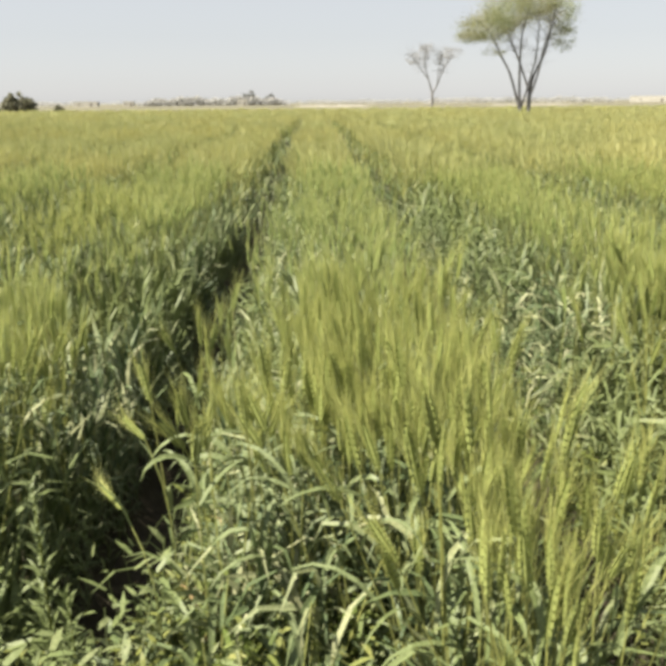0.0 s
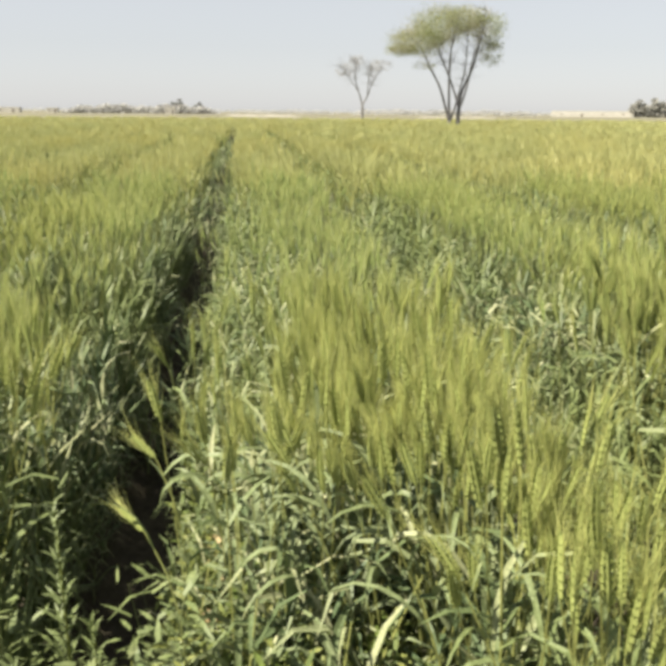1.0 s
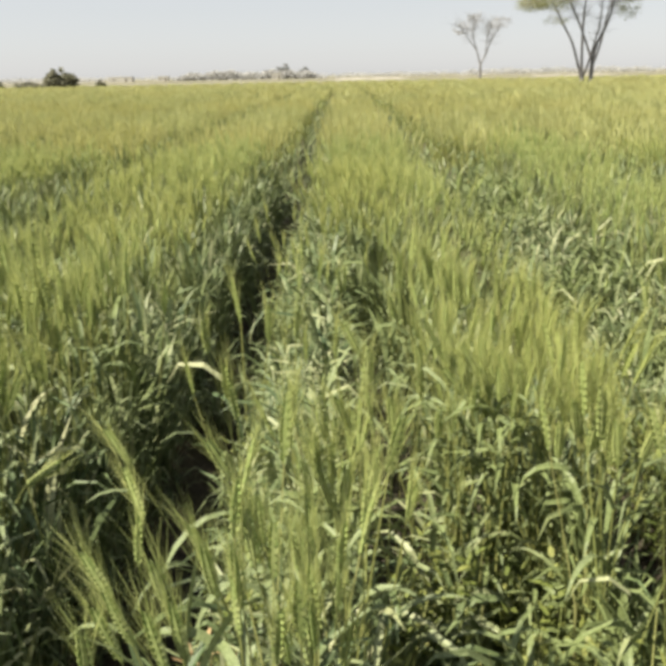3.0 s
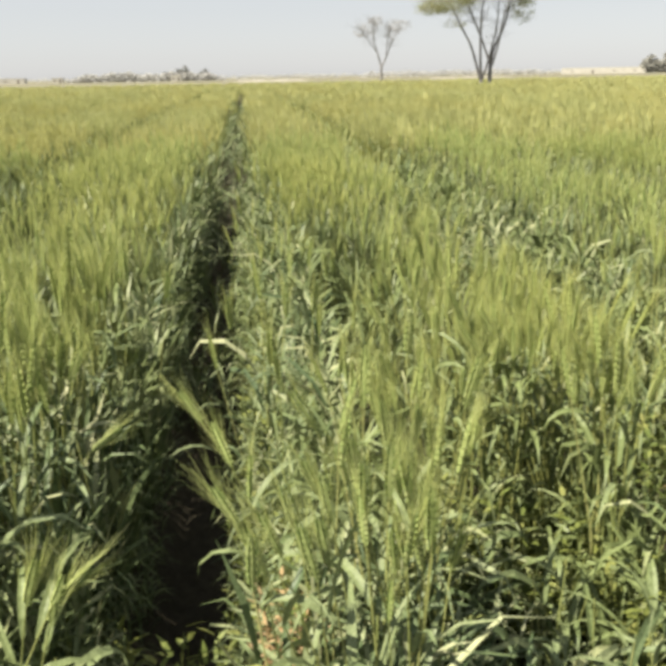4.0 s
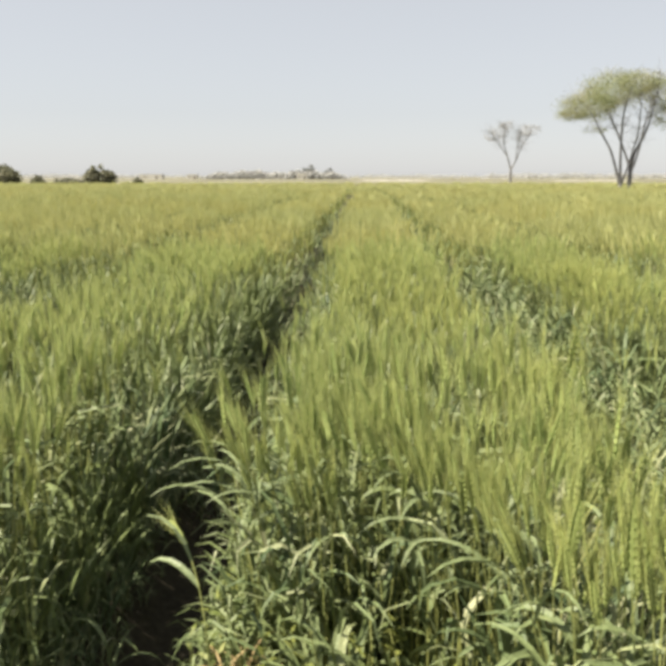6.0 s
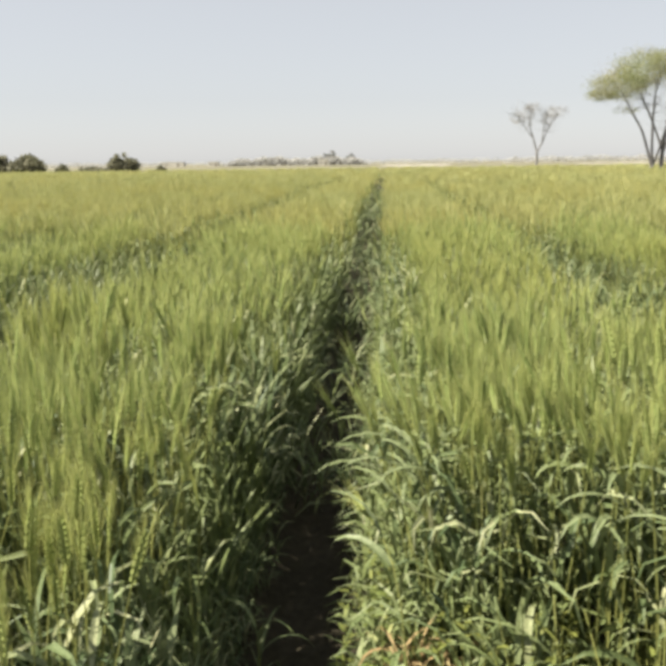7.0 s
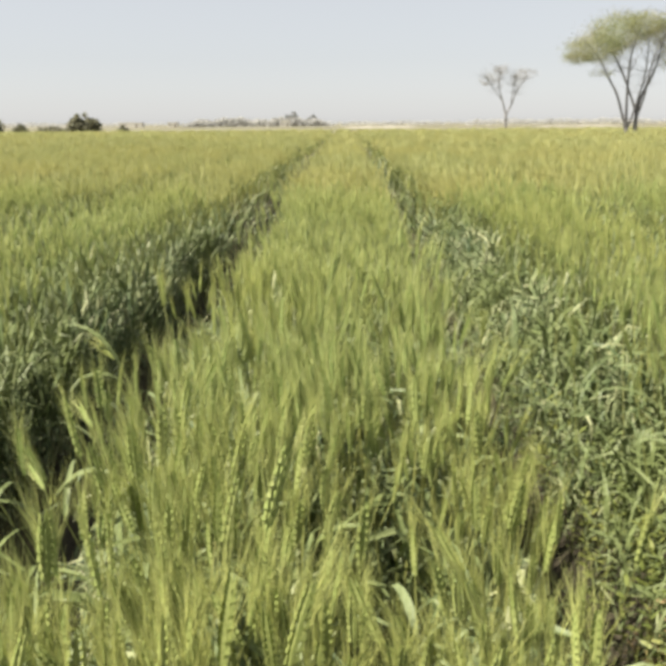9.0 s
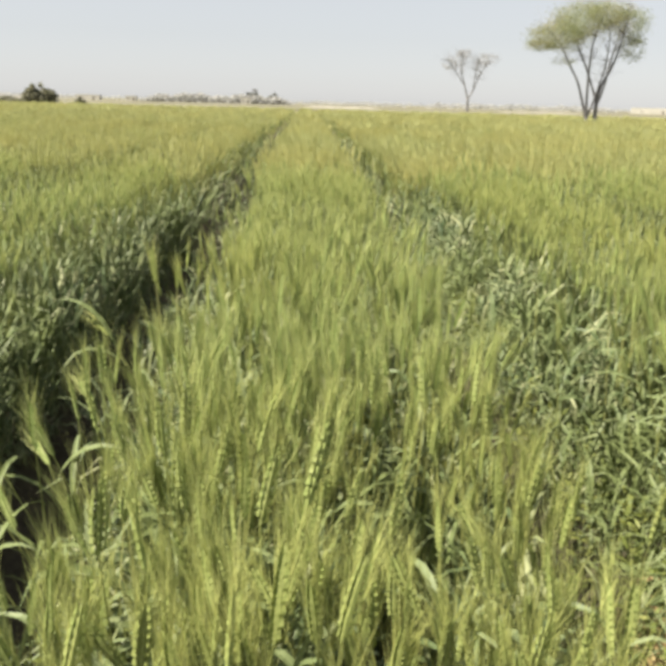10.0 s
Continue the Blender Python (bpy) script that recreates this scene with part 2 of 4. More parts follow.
def nearest_furrow(x):
    i = np.clip(np.searchsorted(FURROWS, x), 1, len(FURROWS) - 1)
    return np.where(np.abs(x - FURROWS[i - 1]) < np.abs(x - FURROWS[i]), i - 1, i)


def off_furrow(x):
    """How far x lies from the middle of the nearest furrow, with its sign."""
    return x - FURROWS[nearest_furrow(x)]


def half_gap(x):
    """Half the width of the nearest furrow."""
    return HALVES[nearest_furrow(x)]


def fringe(x):
    """The leafy margin of a bed, between the furrow and the eared crop: wider on the sunny bank."""
    d = off_furrow(x)
    return np.where(d < 0, 0.12, 0.28 + 0.10 * (np.abs(x + 0.3) < 0.45))


def soil_height(x, y):
    d = np.abs(off_furrow(x))
    dip = -0.22 * np.clip(1 - (d - half_gap(x) + 0.10) / 0.18, 0, 1)
    inside = np.clip((y - 1.4) / 0.6, 0, 1) * np.clip((FIELD_END - y) / 1.0, 0, 1)
    rough = 0.012 * np.sin(x * 23 + 3 * np.sin(y * 9)) * np.sin(y * 19 + 2 * np.sin(x * 7))
    return dip * inside + rough * (y < 30)


def build_ground():
    xs = np.concatenate([[-4000, -1500, -500, -200, -90, -50], np.arange(-40, -10, 0.4), np.arange(-10, 5, 0.06), np.arange(5, 40, 0.4), [50, 90, 200, 500, 1500, 4000]])
    ys = np.concatenate([[-4000, -1000, -200, -40, -8, -3], np.arange(-1.5, 8, 0.14), np.arange(8, 30, 0.6), np.arange(30, 97, 2.5), [105, 130, 200, 350, 700, 1500, 4000]])
    gx, gy = np.meshgrid(xs, ys)
    v = np.stack([gx, gy, soil_height(gx, gy)], -1).reshape(-1, 3)
    w, h = len(xs), len(ys)
    i = (np.arange(h - 1)[:, None] * w + np.arange(w - 1)[None]).ravel()
    t = np.concatenate([np.stack([i, i + 1, i + w + 1], 1), np.stack([i, i + w + 1, i + w], 1)])
    ob = new("ground", mesh_of("ground", v, t, None, [SOIL], True))
    tagged(ob, "dark damp loam in furrows, pale dry earth beyond the crop", "ground", kind="structure")


build_ground()

# ---- wheat ----
SLOTS = [STALK, LEAF, EAR, AWN]


def across(a):
    return np.array([-math.sin(a), math.cos(a), 0.0])


def leaf_blade(shape, z, length, width, a, rise, droop, segments=5, slot=1, fold=0.35):
    """An arching leaf from height z on the stalk; a is its bearing, rise its first slope, droop how far it falls over."""
    pts, p, up = [], np.array([0.0, 0.0, z]), rise
    for i in range(segments + 1):
        pts.append(p.copy())
        p = p + length / segments * np.array([math.cos(a) * math.cos(up), math.sin(a) * math.cos(up), math.sin(up)])
        up -= droop / segments * (0.5 + i / segments)
    u = np.linspace(0, 1, segments + 1)
    w = width * np.minimum(1, 0.55 + 2.2 * u) * (1 - u ** 2.2) + 0.0006
    twist = rng.normal(0, 0.5)
    side = across(a) * math.cos(twist) + np.array([0, 0, math.sin(twist)])
    shape.ribbon(pts, w, side, slot, fold)


def wheat_near(leafy=3, tall=0.9, eared=True, reach=(0.17, 0.30), broad=(0.013, 0.022)):
    """A stalk with leaves and a bearded ear of two rows of spikelets."""
    s = Shape()
    bow = rng.normal(0, 0.02, 2)
    top = np.array([bow[0] * 2, bow[1] * 2, tall - 0.09 if eared else tall * 0.8])
    pts = [np.array([0, 0, 0.0]), np.array([bow[0] * 0.3, bow[1] * 0.3, top[2] * 0.5]), top]
    s.tube(pts, [0.0030, 0.0026, 0.0014], 3, 0)
    for k in range(leafy):
        z = top[2] * (0.70 - 0.2 * k) + rng.normal(0, 0.03)
        leaf_blade(s, z, rng.uniform(*reach), rng.uniform(*broad), rng.uniform(0, 6.28), rng.uniform(0.8, 1.4), rng.uniform(1.6, 4.6), 4)
    if not eared:
        return s.arrays()
    tilt = rng.normal(0, 0.10, 2)
    d = np.array([tilt[0], tilt[1], 1.0])
    d /= np.linalg.norm(d)
    e1 = np.cross(d, (0.2, 1, 0))
    e1 /= np.linalg.norm(e1)
    e2 = np.cross(d, e1)
    length, rows = rng.uniform(0.085, 0.11), 7
    s.tube([top, top + d * length * 0.3, top + d * length * 0.75, top + d * (length + 0.012)], [0.0018, 0.0045, 0.004, 0.001], 4, 2)
    for k in range(rows):
        for m in (-1, 1):
            u = (k + (0.5 if m > 0 else 0)) / rows
            base = top + d * length * u
            size = 0.0068 * (0.75 + 0.6 * math.sin(math.pi * min(1, u * 0.9 + 0.12)))
            tip = base + d * 0.025 + e1 * m * size * 0.95
            mid = base + d * 0.008 + e1 * m * size * 0.8
            v = [base, mid + e2 * size * 0.62, mid - e2 * size * 0.62, mid + e1 * m * size * 0.55, tip]
            s.add(v, [(0, 1, 3), (0, 3, 2), (1, 4, 3), (3, 4, 2)], 2)
            for _ in range(3):
                out = e1 * m * rng.uniform(0.0, 0.42) + e2 * rng.normal(0, 0.18)
                end = tip + (d + out) * rng.uniform(0.055, 0.10)
                q = np.cross(d, rng.normal(0, 1, 3))
                q /= np.linalg.norm(q)
                s.add([tip - q * 0.0006, tip + q * 0.0006, end], [(0, 1, 2)], 3)
    return s.arrays()


def wheat_middle():
    s = Shape()
    tall = 0.9
    a = rng.uniform(0, 6.28)
    top = np.array([rng.normal(0, 0.03), rng.normal(0, 0.03), tall - 0.09])
    s.add([(0.0025, 0, 0.1), (-0.0025, 0, 0.1), top], [(0, 1, 2)], 0)
    for k in range(2):
        leaf_blade(s, top[2] * (0.46 - 0.2 * k), rng.uniform(0.18, 0.26), rng.uniform(0.012, 0.018), rng.uniform(0, 6.28), rng.uniform(0.7, 1.2), rng.uniform(1.4, 3.0), 3, 1, 0.0)
    d = np.array([rng.normal(0, 0.10), rng.normal(0, 0.10), 1.0])
    e1, e2 = across(a), across(a + 1.57)
    r = 0.0065
    mid, end = top + d * 0.045, top + d * 0.095
    s.add([top, mid + e1 * r, mid + e2 * r, mid - e1 * r, mid - e2 * r, end], [(0, 1, 2), (0, 2, 3), (0, 3, 4), (0, 4, 1), (5, 2, 1), (5, 3, 2), (5, 4, 3), (5, 1, 4)], 2)
    for k in range(15):
        b = k * 0.419 + rng.uniform(0, 0.5)
        q = across(b)
        root = top + d * rng.uniform(0.02, 0.09)
        s.add([root - q * 0.0011, root + q * 0.0011, root + d * rng.uniform(0.06, 0.10) + across(b + 1.57) * rng.uniform(0.004, 0.034)], [(0, 1, 2)], 3)
    return s.arrays()


def wheat_far(stems=2, spread=0.05, thick=1.0):
    s = Shape()
    for k_stem in range(stems):
        o = np.array([*rng.normal(0, spread, 2), 0])
        a = rng.uniform(0, 6.28)
        tall = 0.9 + rng.normal(0, 0.03)
        d = np.array([rng.normal(0, 0.14), rng.normal(0, 0.14), 1.0])
        top = o + np.array([0, 0, tall - 0.1])
        q, q2 = across(a), across(a + 1.57)
        s.add([o + (0, 0, 0.35) - q * 0.006 * thick, o + (0, 0, 0.35) + q * 0.006 * thick, top], [(0, 1, 2)], 0)
        for w in (q, q2):
            s.add([top - d * 0.02, top + d * 0.05 - w * 0.008 * thick, top + d * 0.05 + w * 0.008 * thick, top + d * 0.17], [(0, 1, 2), (1, 3, 2)], 3)
        for k in range(2):
            w = across(a + 0.8 + k * 1.6)
            s.add([top + d * 0.07 - w * 0.003 * thick, top + d * 0.07 + w * 0.003 * thick, top + d * 0.155 + across(a + k * 3) * 0.022 * thick], [(0, 1, 2)], 3)
        if k_stem:
            continue
        b = rng.uniform(0, 6.28)
        z0 = o + (0, 0, 0.6)
        s.add([z0 - across(b) * 0.008 * thick, z0 + across(b) * 0.008 * thick, z0 + np.array([math.cos(b) * 0.13, math.sin(b) * 0.13, 0.08])], [(0, 1, 2)], 1)
    return s.arrays()


NEAR_EDGE = [(-9.0, 1.05), (-5.3, 1.0), (-4.25, 1.0), (-4.08, 1.1), (-3.98, 1.5), (-3.54, 2.3), (-3.0, 2.3), (-2.75, 2.0), (-2.64, 1.5), (-2.36, 1.45), (-1.93, 1.15),
             (-1.65, 1.25), (-1.5, 1.8), (-1.42, 2.25), (-1.12, 2.2), (-1.0, 1.85), (-0.82, 1.8), (-0.4, 1.8), (0.18, 1.75), (0.30, 1.15), (5.0, 1.05)]
HOLES = [(-4.48, 1.6, 0.2, 0.42), (-1.5, 2.9, 0.21, 1.0), (-1.55, 4.2, 0.18, 0.6), (-4.47, 3.05, 0.11, 0.42), (-2.75, 3.1, 0.15, 0.45),
         (-1.12, 4.4, 0.12, 0.3), (-0.97, 3.4, 0.13, 0.35), (0.06, 4.4, 0.13, 0.35)]   # thin places in the crop: x, y, half width, half length


def near_edge(x):
    return np.interp(x, [p[0] for p in NEAR_EDGE], [p[1] for p in NEAR_EDGE])


def waviness(x, y):
    """The height of the crop's top, as a share of its mean."""
    return 1 + 0.028 * np.sin(x * 2.3 + 1.3 * np.sin(y * 0.9)) + 0.025 * np.sin(y * 1.7 + x * 1.1) + 0.012 * np.sin(x * 7 + y * 3)


def clumps(x, y):
    """How thickly the crop came up: thin and thick places a hand or two across."""
    a = np.sin(x * 17 + 2.1 * np.sin(y * 5.3)) * np.sin(y * 13 + 1.7 * np.sin(x * 6.1))
    b = np.sin(x * 5.1 + y * 1.3 + 1.2) * np.sin(y * 3.7 - x * 2.2)
    return np.clip(0.78 + 0.52 * a + 0.22 * b + 0.5 * (np.abs(off_furrow(x)) < half_gap(x) + fringe(x) + 0.1), 0.12, 1)


def spots(x0, x1, y0, y1, density, share=1.0, wedge=None, inner=1.0, tillers=1):
    """Random places in the beds. share: how much of the leafy margins stays free; wedge: keep what lies within sight of the near edge's walk."""
    n = int((x1 - x0) * (y1 - y0) * density / tillers)
    x, y = rng.uniform(x0, x1, n), rng.uniform(y0, y1, n)
    if tillers > 1:
        keep = clumps(x, y) > rng.uniform(0, 1, n)
        x, y = np.repeat(x[keep], tillers), np.repeat(y[keep], tillers)
        n = len(x)
        x, y = x + rng.normal(0, 0.022, n), y + rng.normal(0, 0.022, n)
    into = np.abs(off_furrow(x)) - half_gap(x) - share * fringe(x)
    keep = into > rng.normal(0, 0.03, n)
    keep |= (into > -share * fringe(x)) & (rng.uniform(0, 1, n) < 0.08)
    keep &= (into < 0.12) | (rng.uniform(0, 1, n) < inner)
    keep &= y > near_edge(x) + rng.normal(0, 0.05, n)
    if wedge:
        keep &= (x > -5.4 - wedge * y) & (x < 0.6 + wedge * y)
    for hx, hy, hw, hl in HOLES:
        inside = ((x - hx) / hw) ** 2 + ((y - hy) / hl) ** 2 < 1
        keep &= ~inside | (rng.uniform(0, 1, n) < 0.04)
    return np.stack([x[keep], y[keep]], 1)


def stand(shapes, xy, spread=0.06, lean=0.065, size=1.0):
    """Sets plants of the given shapes on the soil at xy, leaning a little, and over the furrow at a bed's edge."""
    x, y = xy[:, 0], xy[:, 1]
    n = len(xy)
    d = off_furrow(x)
    p = np.stack([x, y, soil_height(x, y) - 0.01], 1)
    scale = waviness(x, y) * rng.normal(1, spread, n) * size
    # a light breeze from the right leans the whole crop a little, in slow waves
    gust = 0.028 + 0.025 * np.sin(x * 1.9 + 2 * np.sin(y * 0.7)) + 0.02 * np.sin(y * 2.7)
    lx, ly = -gust + rng.normal(0, lean, n), rng.normal(0, lean, n)
    into = np.abs(d) - half_gap(x) - fringe(x)
    rim = into < 0.08
    lx = np.where(into < 0.14, lx * 0.5, lx)
    lx = np.where(rim & (rng.uniform(0, 1, n) < 0.2), lx - np.sign(d) * np.abs(rng.normal(0.09, 0.07, n)), lx)
    tip, way = np.hypot(lx, ly), np.arctan2(ly, lx)
    return scatter(shapes, p, rng.uniform(0, 6.28, n), scale, tip, way)


def wheat_stand(name, label, pieces, slots=SLOTS):
    vs, fs, ss, n = [], [], [], 0
    for v, f, s in pieces:
        vs.append(v)
        fs.append(f + n)
        ss.append(s)
        n += len(v)
    ob = new(name, mesh_of(name, np.concatenate(vs), np.concatenate(fs), np.concatenate(ss), slots))
    tagged(ob, label, "wheat", "wheat beds", "stuff")
    return ob


def bed_split(xy):
    """Which bed each place lies in."""
    return np.searchsorted(FURROWS, xy[:, 0])


near_shapes = [wheat_near(2 + int(rng.uniform(0, 1.5)), rng.uniform(0.84, 0.95)) for _ in range(36)]
leafy_shapes = [wheat_near(4, rng.uniform(0.36, 0.62), False, (0.18, 0.32), (0.015, 0.027)) for _ in range(20)]
def bank_leaves(fold, blades=7):
    """Tillers without ears on a furrow's bank: broad blades that arch over and hang, half a metre tall."""
    s = Shape()
    for k in range(blades):
        leaf_blade(s, rng.uniform(0.05, 0.42), rng.uniform(0.16, 0.27), rng.uniform(0.010, 0.0165), k * 2.4 + rng.normal(0, 0.5), rng.uniform(0.9, 1.45), rng.uniform(2.4, 5.2), 3, 1, fold)
    return s.arrays()


bank_shapes = [bank_leaves(0.35) for _ in range(20)]
far_bank_shapes = [bank_leaves(0.0) for _ in range(20)]


def furrow_leaves():
    s = Shape()
    for k in range(6):
        leaf_blade(s, rng.uniform(0.03, 0.3), rng.uniform(0.2, 0.34), rng.uniform(0.016, 0.026), k * 2.4 + rng.normal(0, 0.5), rng.uniform(0.7, 1.4), rng.uniform(1.4, 3.4), 2, 1, 0.0)
    return s.arrays()


furrow_shapes = [furrow_leaves() for _ in range(12)]

middle_shapes = [wheat_middle() for _ in range(40)]
far_shapes = [wheat_far(2, 0.04, 1.2) for _ in range(30)]
horizon_shapes = [wheat_far(3, 0.10, 2.7) for _ in range(24)]
edge_shapes = [wheat_far(3, 0.18, 5.5) for _ in range(20)]


def under_leaves():
    """The crowded leaves inside a bed, steep blades up to just under the ears."""
    s = Shape()
    for k in range(7):
        leaf_blade(s, rng.uniform(0.05, 0.42), rng.uniform(0.2, 0.28), rng.uniform(0.020, 0.032), rng.uniform(0, 6.28), rng.uniform(1.0, 1.5), rng.uniform(0.2, 1.6), 2, 1, 0.0)
    return s.arrays()


under_shapes = [under_leaves() for _ in range(16)]


def build_wheat():
    under = spots(-10.5, 5.6, 1.0, 11, 130, 0.8, wedge=0.55)
    # steep earless tillers that stand close along the shaded banks
    n = 2700
    rx = rng.choice(FURROWS[(FURROWS > -6.5) & (FURROWS < 2)], n)
    rim = np.stack([rx - half_gap(rx) - rng.uniform(0.0, 0.17, n), 1.05 + 8.5 * rng.uniform(0, 1, n)], 1)
    rim = rim[rim[:, 1] > near_edge(rim[:, 0])]
    near = spots(-7.6, 2.9, 0.9, 3.6, 500, wedge=0.62, inner=0.80, tillers=4)
    middle = spots(-10.5, 5.6, 3.6, 9.5, 415, wedge=0.55, inner=0.80, tillers=3)
    # the short leafy tillers in front of the stand and in its thin places
    n = 2300
    fx, deep = rng.uniform(-6.6, 2.2, n), rng.uniform(0, 1, n)
    front = np.stack([fx, near_edge(fx) + 0.25 - deep * np.maximum(0.4, near_edge(fx) - 0.85)], 1)
    front = front[(np.abs(off_furrow(front[:, 0])) > half_gap(front[:, 0]) + 0.03) & (front[:, 1] > 0.95)]
    hole = [np.stack([hx + rng.uniform(-hw, hw, 20), hy + rng.uniform(-hl, hl, 20)], 1) for hx, hy, hw, hl in HOLES]
    short = np.concatenate([front, *hole])
    # the leafy margins: low beside the bare bottom, higher towards the eared crop
    n = 11500
    bx, side = rng.choice(FURROWS[(FURROWS > -8) & (FURROWS < 3)], n), rng.choice([-1, 1], n, p=[0.47, 0.53])
    rise = rng.uniform(0, 1, n)
    bx = bx + side * half_gap(bx)
    bank = np.stack([bx + side * ((fringe(bx) + 0.10) * rise - 0.05), 1.05 + rng.uniform(0, 1, n) ** 1.25 * 8.9], 1)
    seen = bank[:, 1] > near_edge(bank[:, 0]) - 0.1
    rise, bank = rise[seen], bank[seen]
    tall = np.where(off_furrow(bank[:, 0]) < 0, 0.55 + 0.38 * rise, 0.72 + 0.5 * rise)
    close = bank[:, 1] < 3.4
    plants = ((near_shapes, near, 0.07, 1.0), (middle_shapes, middle, 0.07, 1.0), (leafy_shapes, short, 0.16, 0.92),
              (bank_shapes, bank[close], 0.14, tall[close]), (far_bank_shapes, bank[~close], 0.14, tall[~close]), (under_shapes, under, 0.1, 1.0), (under_shapes, rim, 0.12, 0.86))
    for k in np.unique(bed_split(np.concatenate([near, middle]))):
        pieces = []
        for shapes, xy, spread, size in plants:
            own = bed_split(xy) == k
            if own.any():
                pieces.append(stand(shapes, xy[own], spread, 0.065, size if isinstance(size, float) else size[own]))
        wheat_stand("wheat_bed", "bed of green bearded wheat turning yellow, blue-green leaves below", pieces)
    pieces = [stand(far_shapes, spots(-16, 11, 9.5, 24, 72, 0.4, wedge=0.52), 0.07)]
    pieces.append(stand(horizon_shapes, spots(-34, 30, 24, 50, 12, 0.35, wedge=0.52), 0.07))
    pieces.append(stand(edge_shapes, spots(-56, 52, 50, FIELD_END, 3.2, -0.3, wedge=0.52), 0.07))
    # the leafy walls of the farther furrows, and leaves that close over them
    n = 3400
    bx, side = rng.choice(FURROWS[(FURROWS > -11) & (FURROWS < 7)], n), rng.choice([-1, 1], n)
    bx = bx + side * (half_gap(bx) + rng.uniform(-0.02, 0.16, n))
    pieces.append(stand(furrow_shapes, np.stack([bx, 9.0 + 19 * rng.uniform(0, 1, n) ** 1.2], 1), 0.15, 0.05, 1.1))
    n = 3600
    fy = 4.0 + 36 * rng.uniform(0, 1, n) ** 1.5
    over = np.stack([rng.choice(FURROWS[(FURROWS > -12) & (FURROWS < 8)], n) + rng.normal(0, 0.16, n), fy], 1)
    pieces.append(stand(furrow_shapes, over, 0.15, 0.05, 0.8 + 0.015 * fy))
    # the far stand takes the awn colour that has haze painted in
    wheat_stand("far_wheat", "wide level stand of yellow-green wheat running to the trees", pieces, [STALK, LEAF, EAR, AWN_HAZED])


build_wheat()

# ---- trees ----
def smooth_line(points, steps=4):
    """Points along a gently bent line through the given ones."""
    p = np.asarray(points, float)
    out = []
    for i in range(len(p) - 1):
        a, b, c, d = p[max(i - 1, 0)], p[i], p[i + 1], p[min(i + 2, len(p) - 1)]
        for u in np.arange(steps) / steps:
            out.append(0.5 * (2 * b + (c - a) * u + (2 * a - 5 * b + 4 * c - d) * u * u + (3 * b - a - 3 * c + d) * u ** 3))
    return np.array(out + [p[-1]])


def leaf_cloud(shape, lobes, size, slot=0):
    """Small leaf sprays filling lobes (middle, radii, count), denser towards the outside, with gaps between clumps."""
    for middle, radii, count in lobes:
        clumps = max(12, count // 40)
        d = rng.normal(0, 1, (clumps, 3))
        d /= np.linalg.norm(d, axis=1, keepdims=True)
        seats = np.array(middle) + d * np.array(radii) * rng.uniform(0.35, 1.0, (clumps, 1)) ** 0.6
        at = seats[rng.integers(0, clumps, count)] + rng.normal(0, 1, (count, 3)) * np.mean(radii) * 0.17 * np.array([1.2, 1.2, 0.7])
        u = rng.normal(0, 1, (count, 3))
        u /= np.linalg.norm(u, axis=1, keepdims=True)
        w = np.cross(u, rng.normal(0, 1, (count, 3)))
        w /= np.linalg.norm(w, axis=1, keepdims=True)
        s = size * rng.uniform(0.6, 1.5, (count, 1))
        v = np.stack([at - u * s, at + w * s * 0.4, at + u * s, at - w * s * 0.4], 1).reshape(-1, 3)
        b = np.arange(count)[:, None] * 4
        shape.add(v, np.concatenate([b + [0, 1, 2], b + [0, 2, 3]]), slot)
    return shape


def twigs(shape, lines, count, reach, radius=0.012, rise=0.6, slot=0):
    """Thin twigs off the outer part of the limbs."""
    for _ in range(count):
        line = lines[rng.integers(0, len(lines))]
        p = line[int(len(line) * rng.uniform(0.55, 0.999))]
        d = rng.normal(0, 1, 3)
        d[2] = abs(d[2]) * rise + 0.25
        d /= np.linalg.norm(d)
        l = reach * rng.uniform(0.4, 1.0)
        q = p + d * l * 0.5 + rng.normal(0, 0.08, 3) * l
        e = q + (d + rng.normal(0, 0.35, 3)) * l * 0.5
        shape.tube([p, q, e], [radius, radius * 0.7, radius * 0.3], 3, slot)


def field_tree(x, y, label, trunks, limbs, lobes, leaf, leaf_material, twig_count, twig_reach, leaf_label):
    """A tree on an empty: trunks and limbs are lines of (x, depth, height, radius) from its foot."""
    tree = new("tree")
    tree.location = (x, y, 0)
    tagged(tree, label, "tree", "trees in the field")
    lines = []
    for name, group in (("trunk", trunks), ("limb", limbs)):
        for line in group:
            a = smooth_line(line)
            part(name, Shape().tube(a[:, :3], a[:, 3] * 0.82, 8), [BARK], tree, smooth=True)
            if name == "limb":
                lines.append(a[:, :3])
    s = Shape()
    twigs(s, lines, twig_count, twig_reach)
    part("twig_mass", s, [TWIG], tree, "bare grey twigs")["kind"] = "stuff"
    part("crown", leaf_cloud(Shape(), lobes, leaf), [leaf_material], tree, leaf_label)["kind"] = "stuff"
    return tree


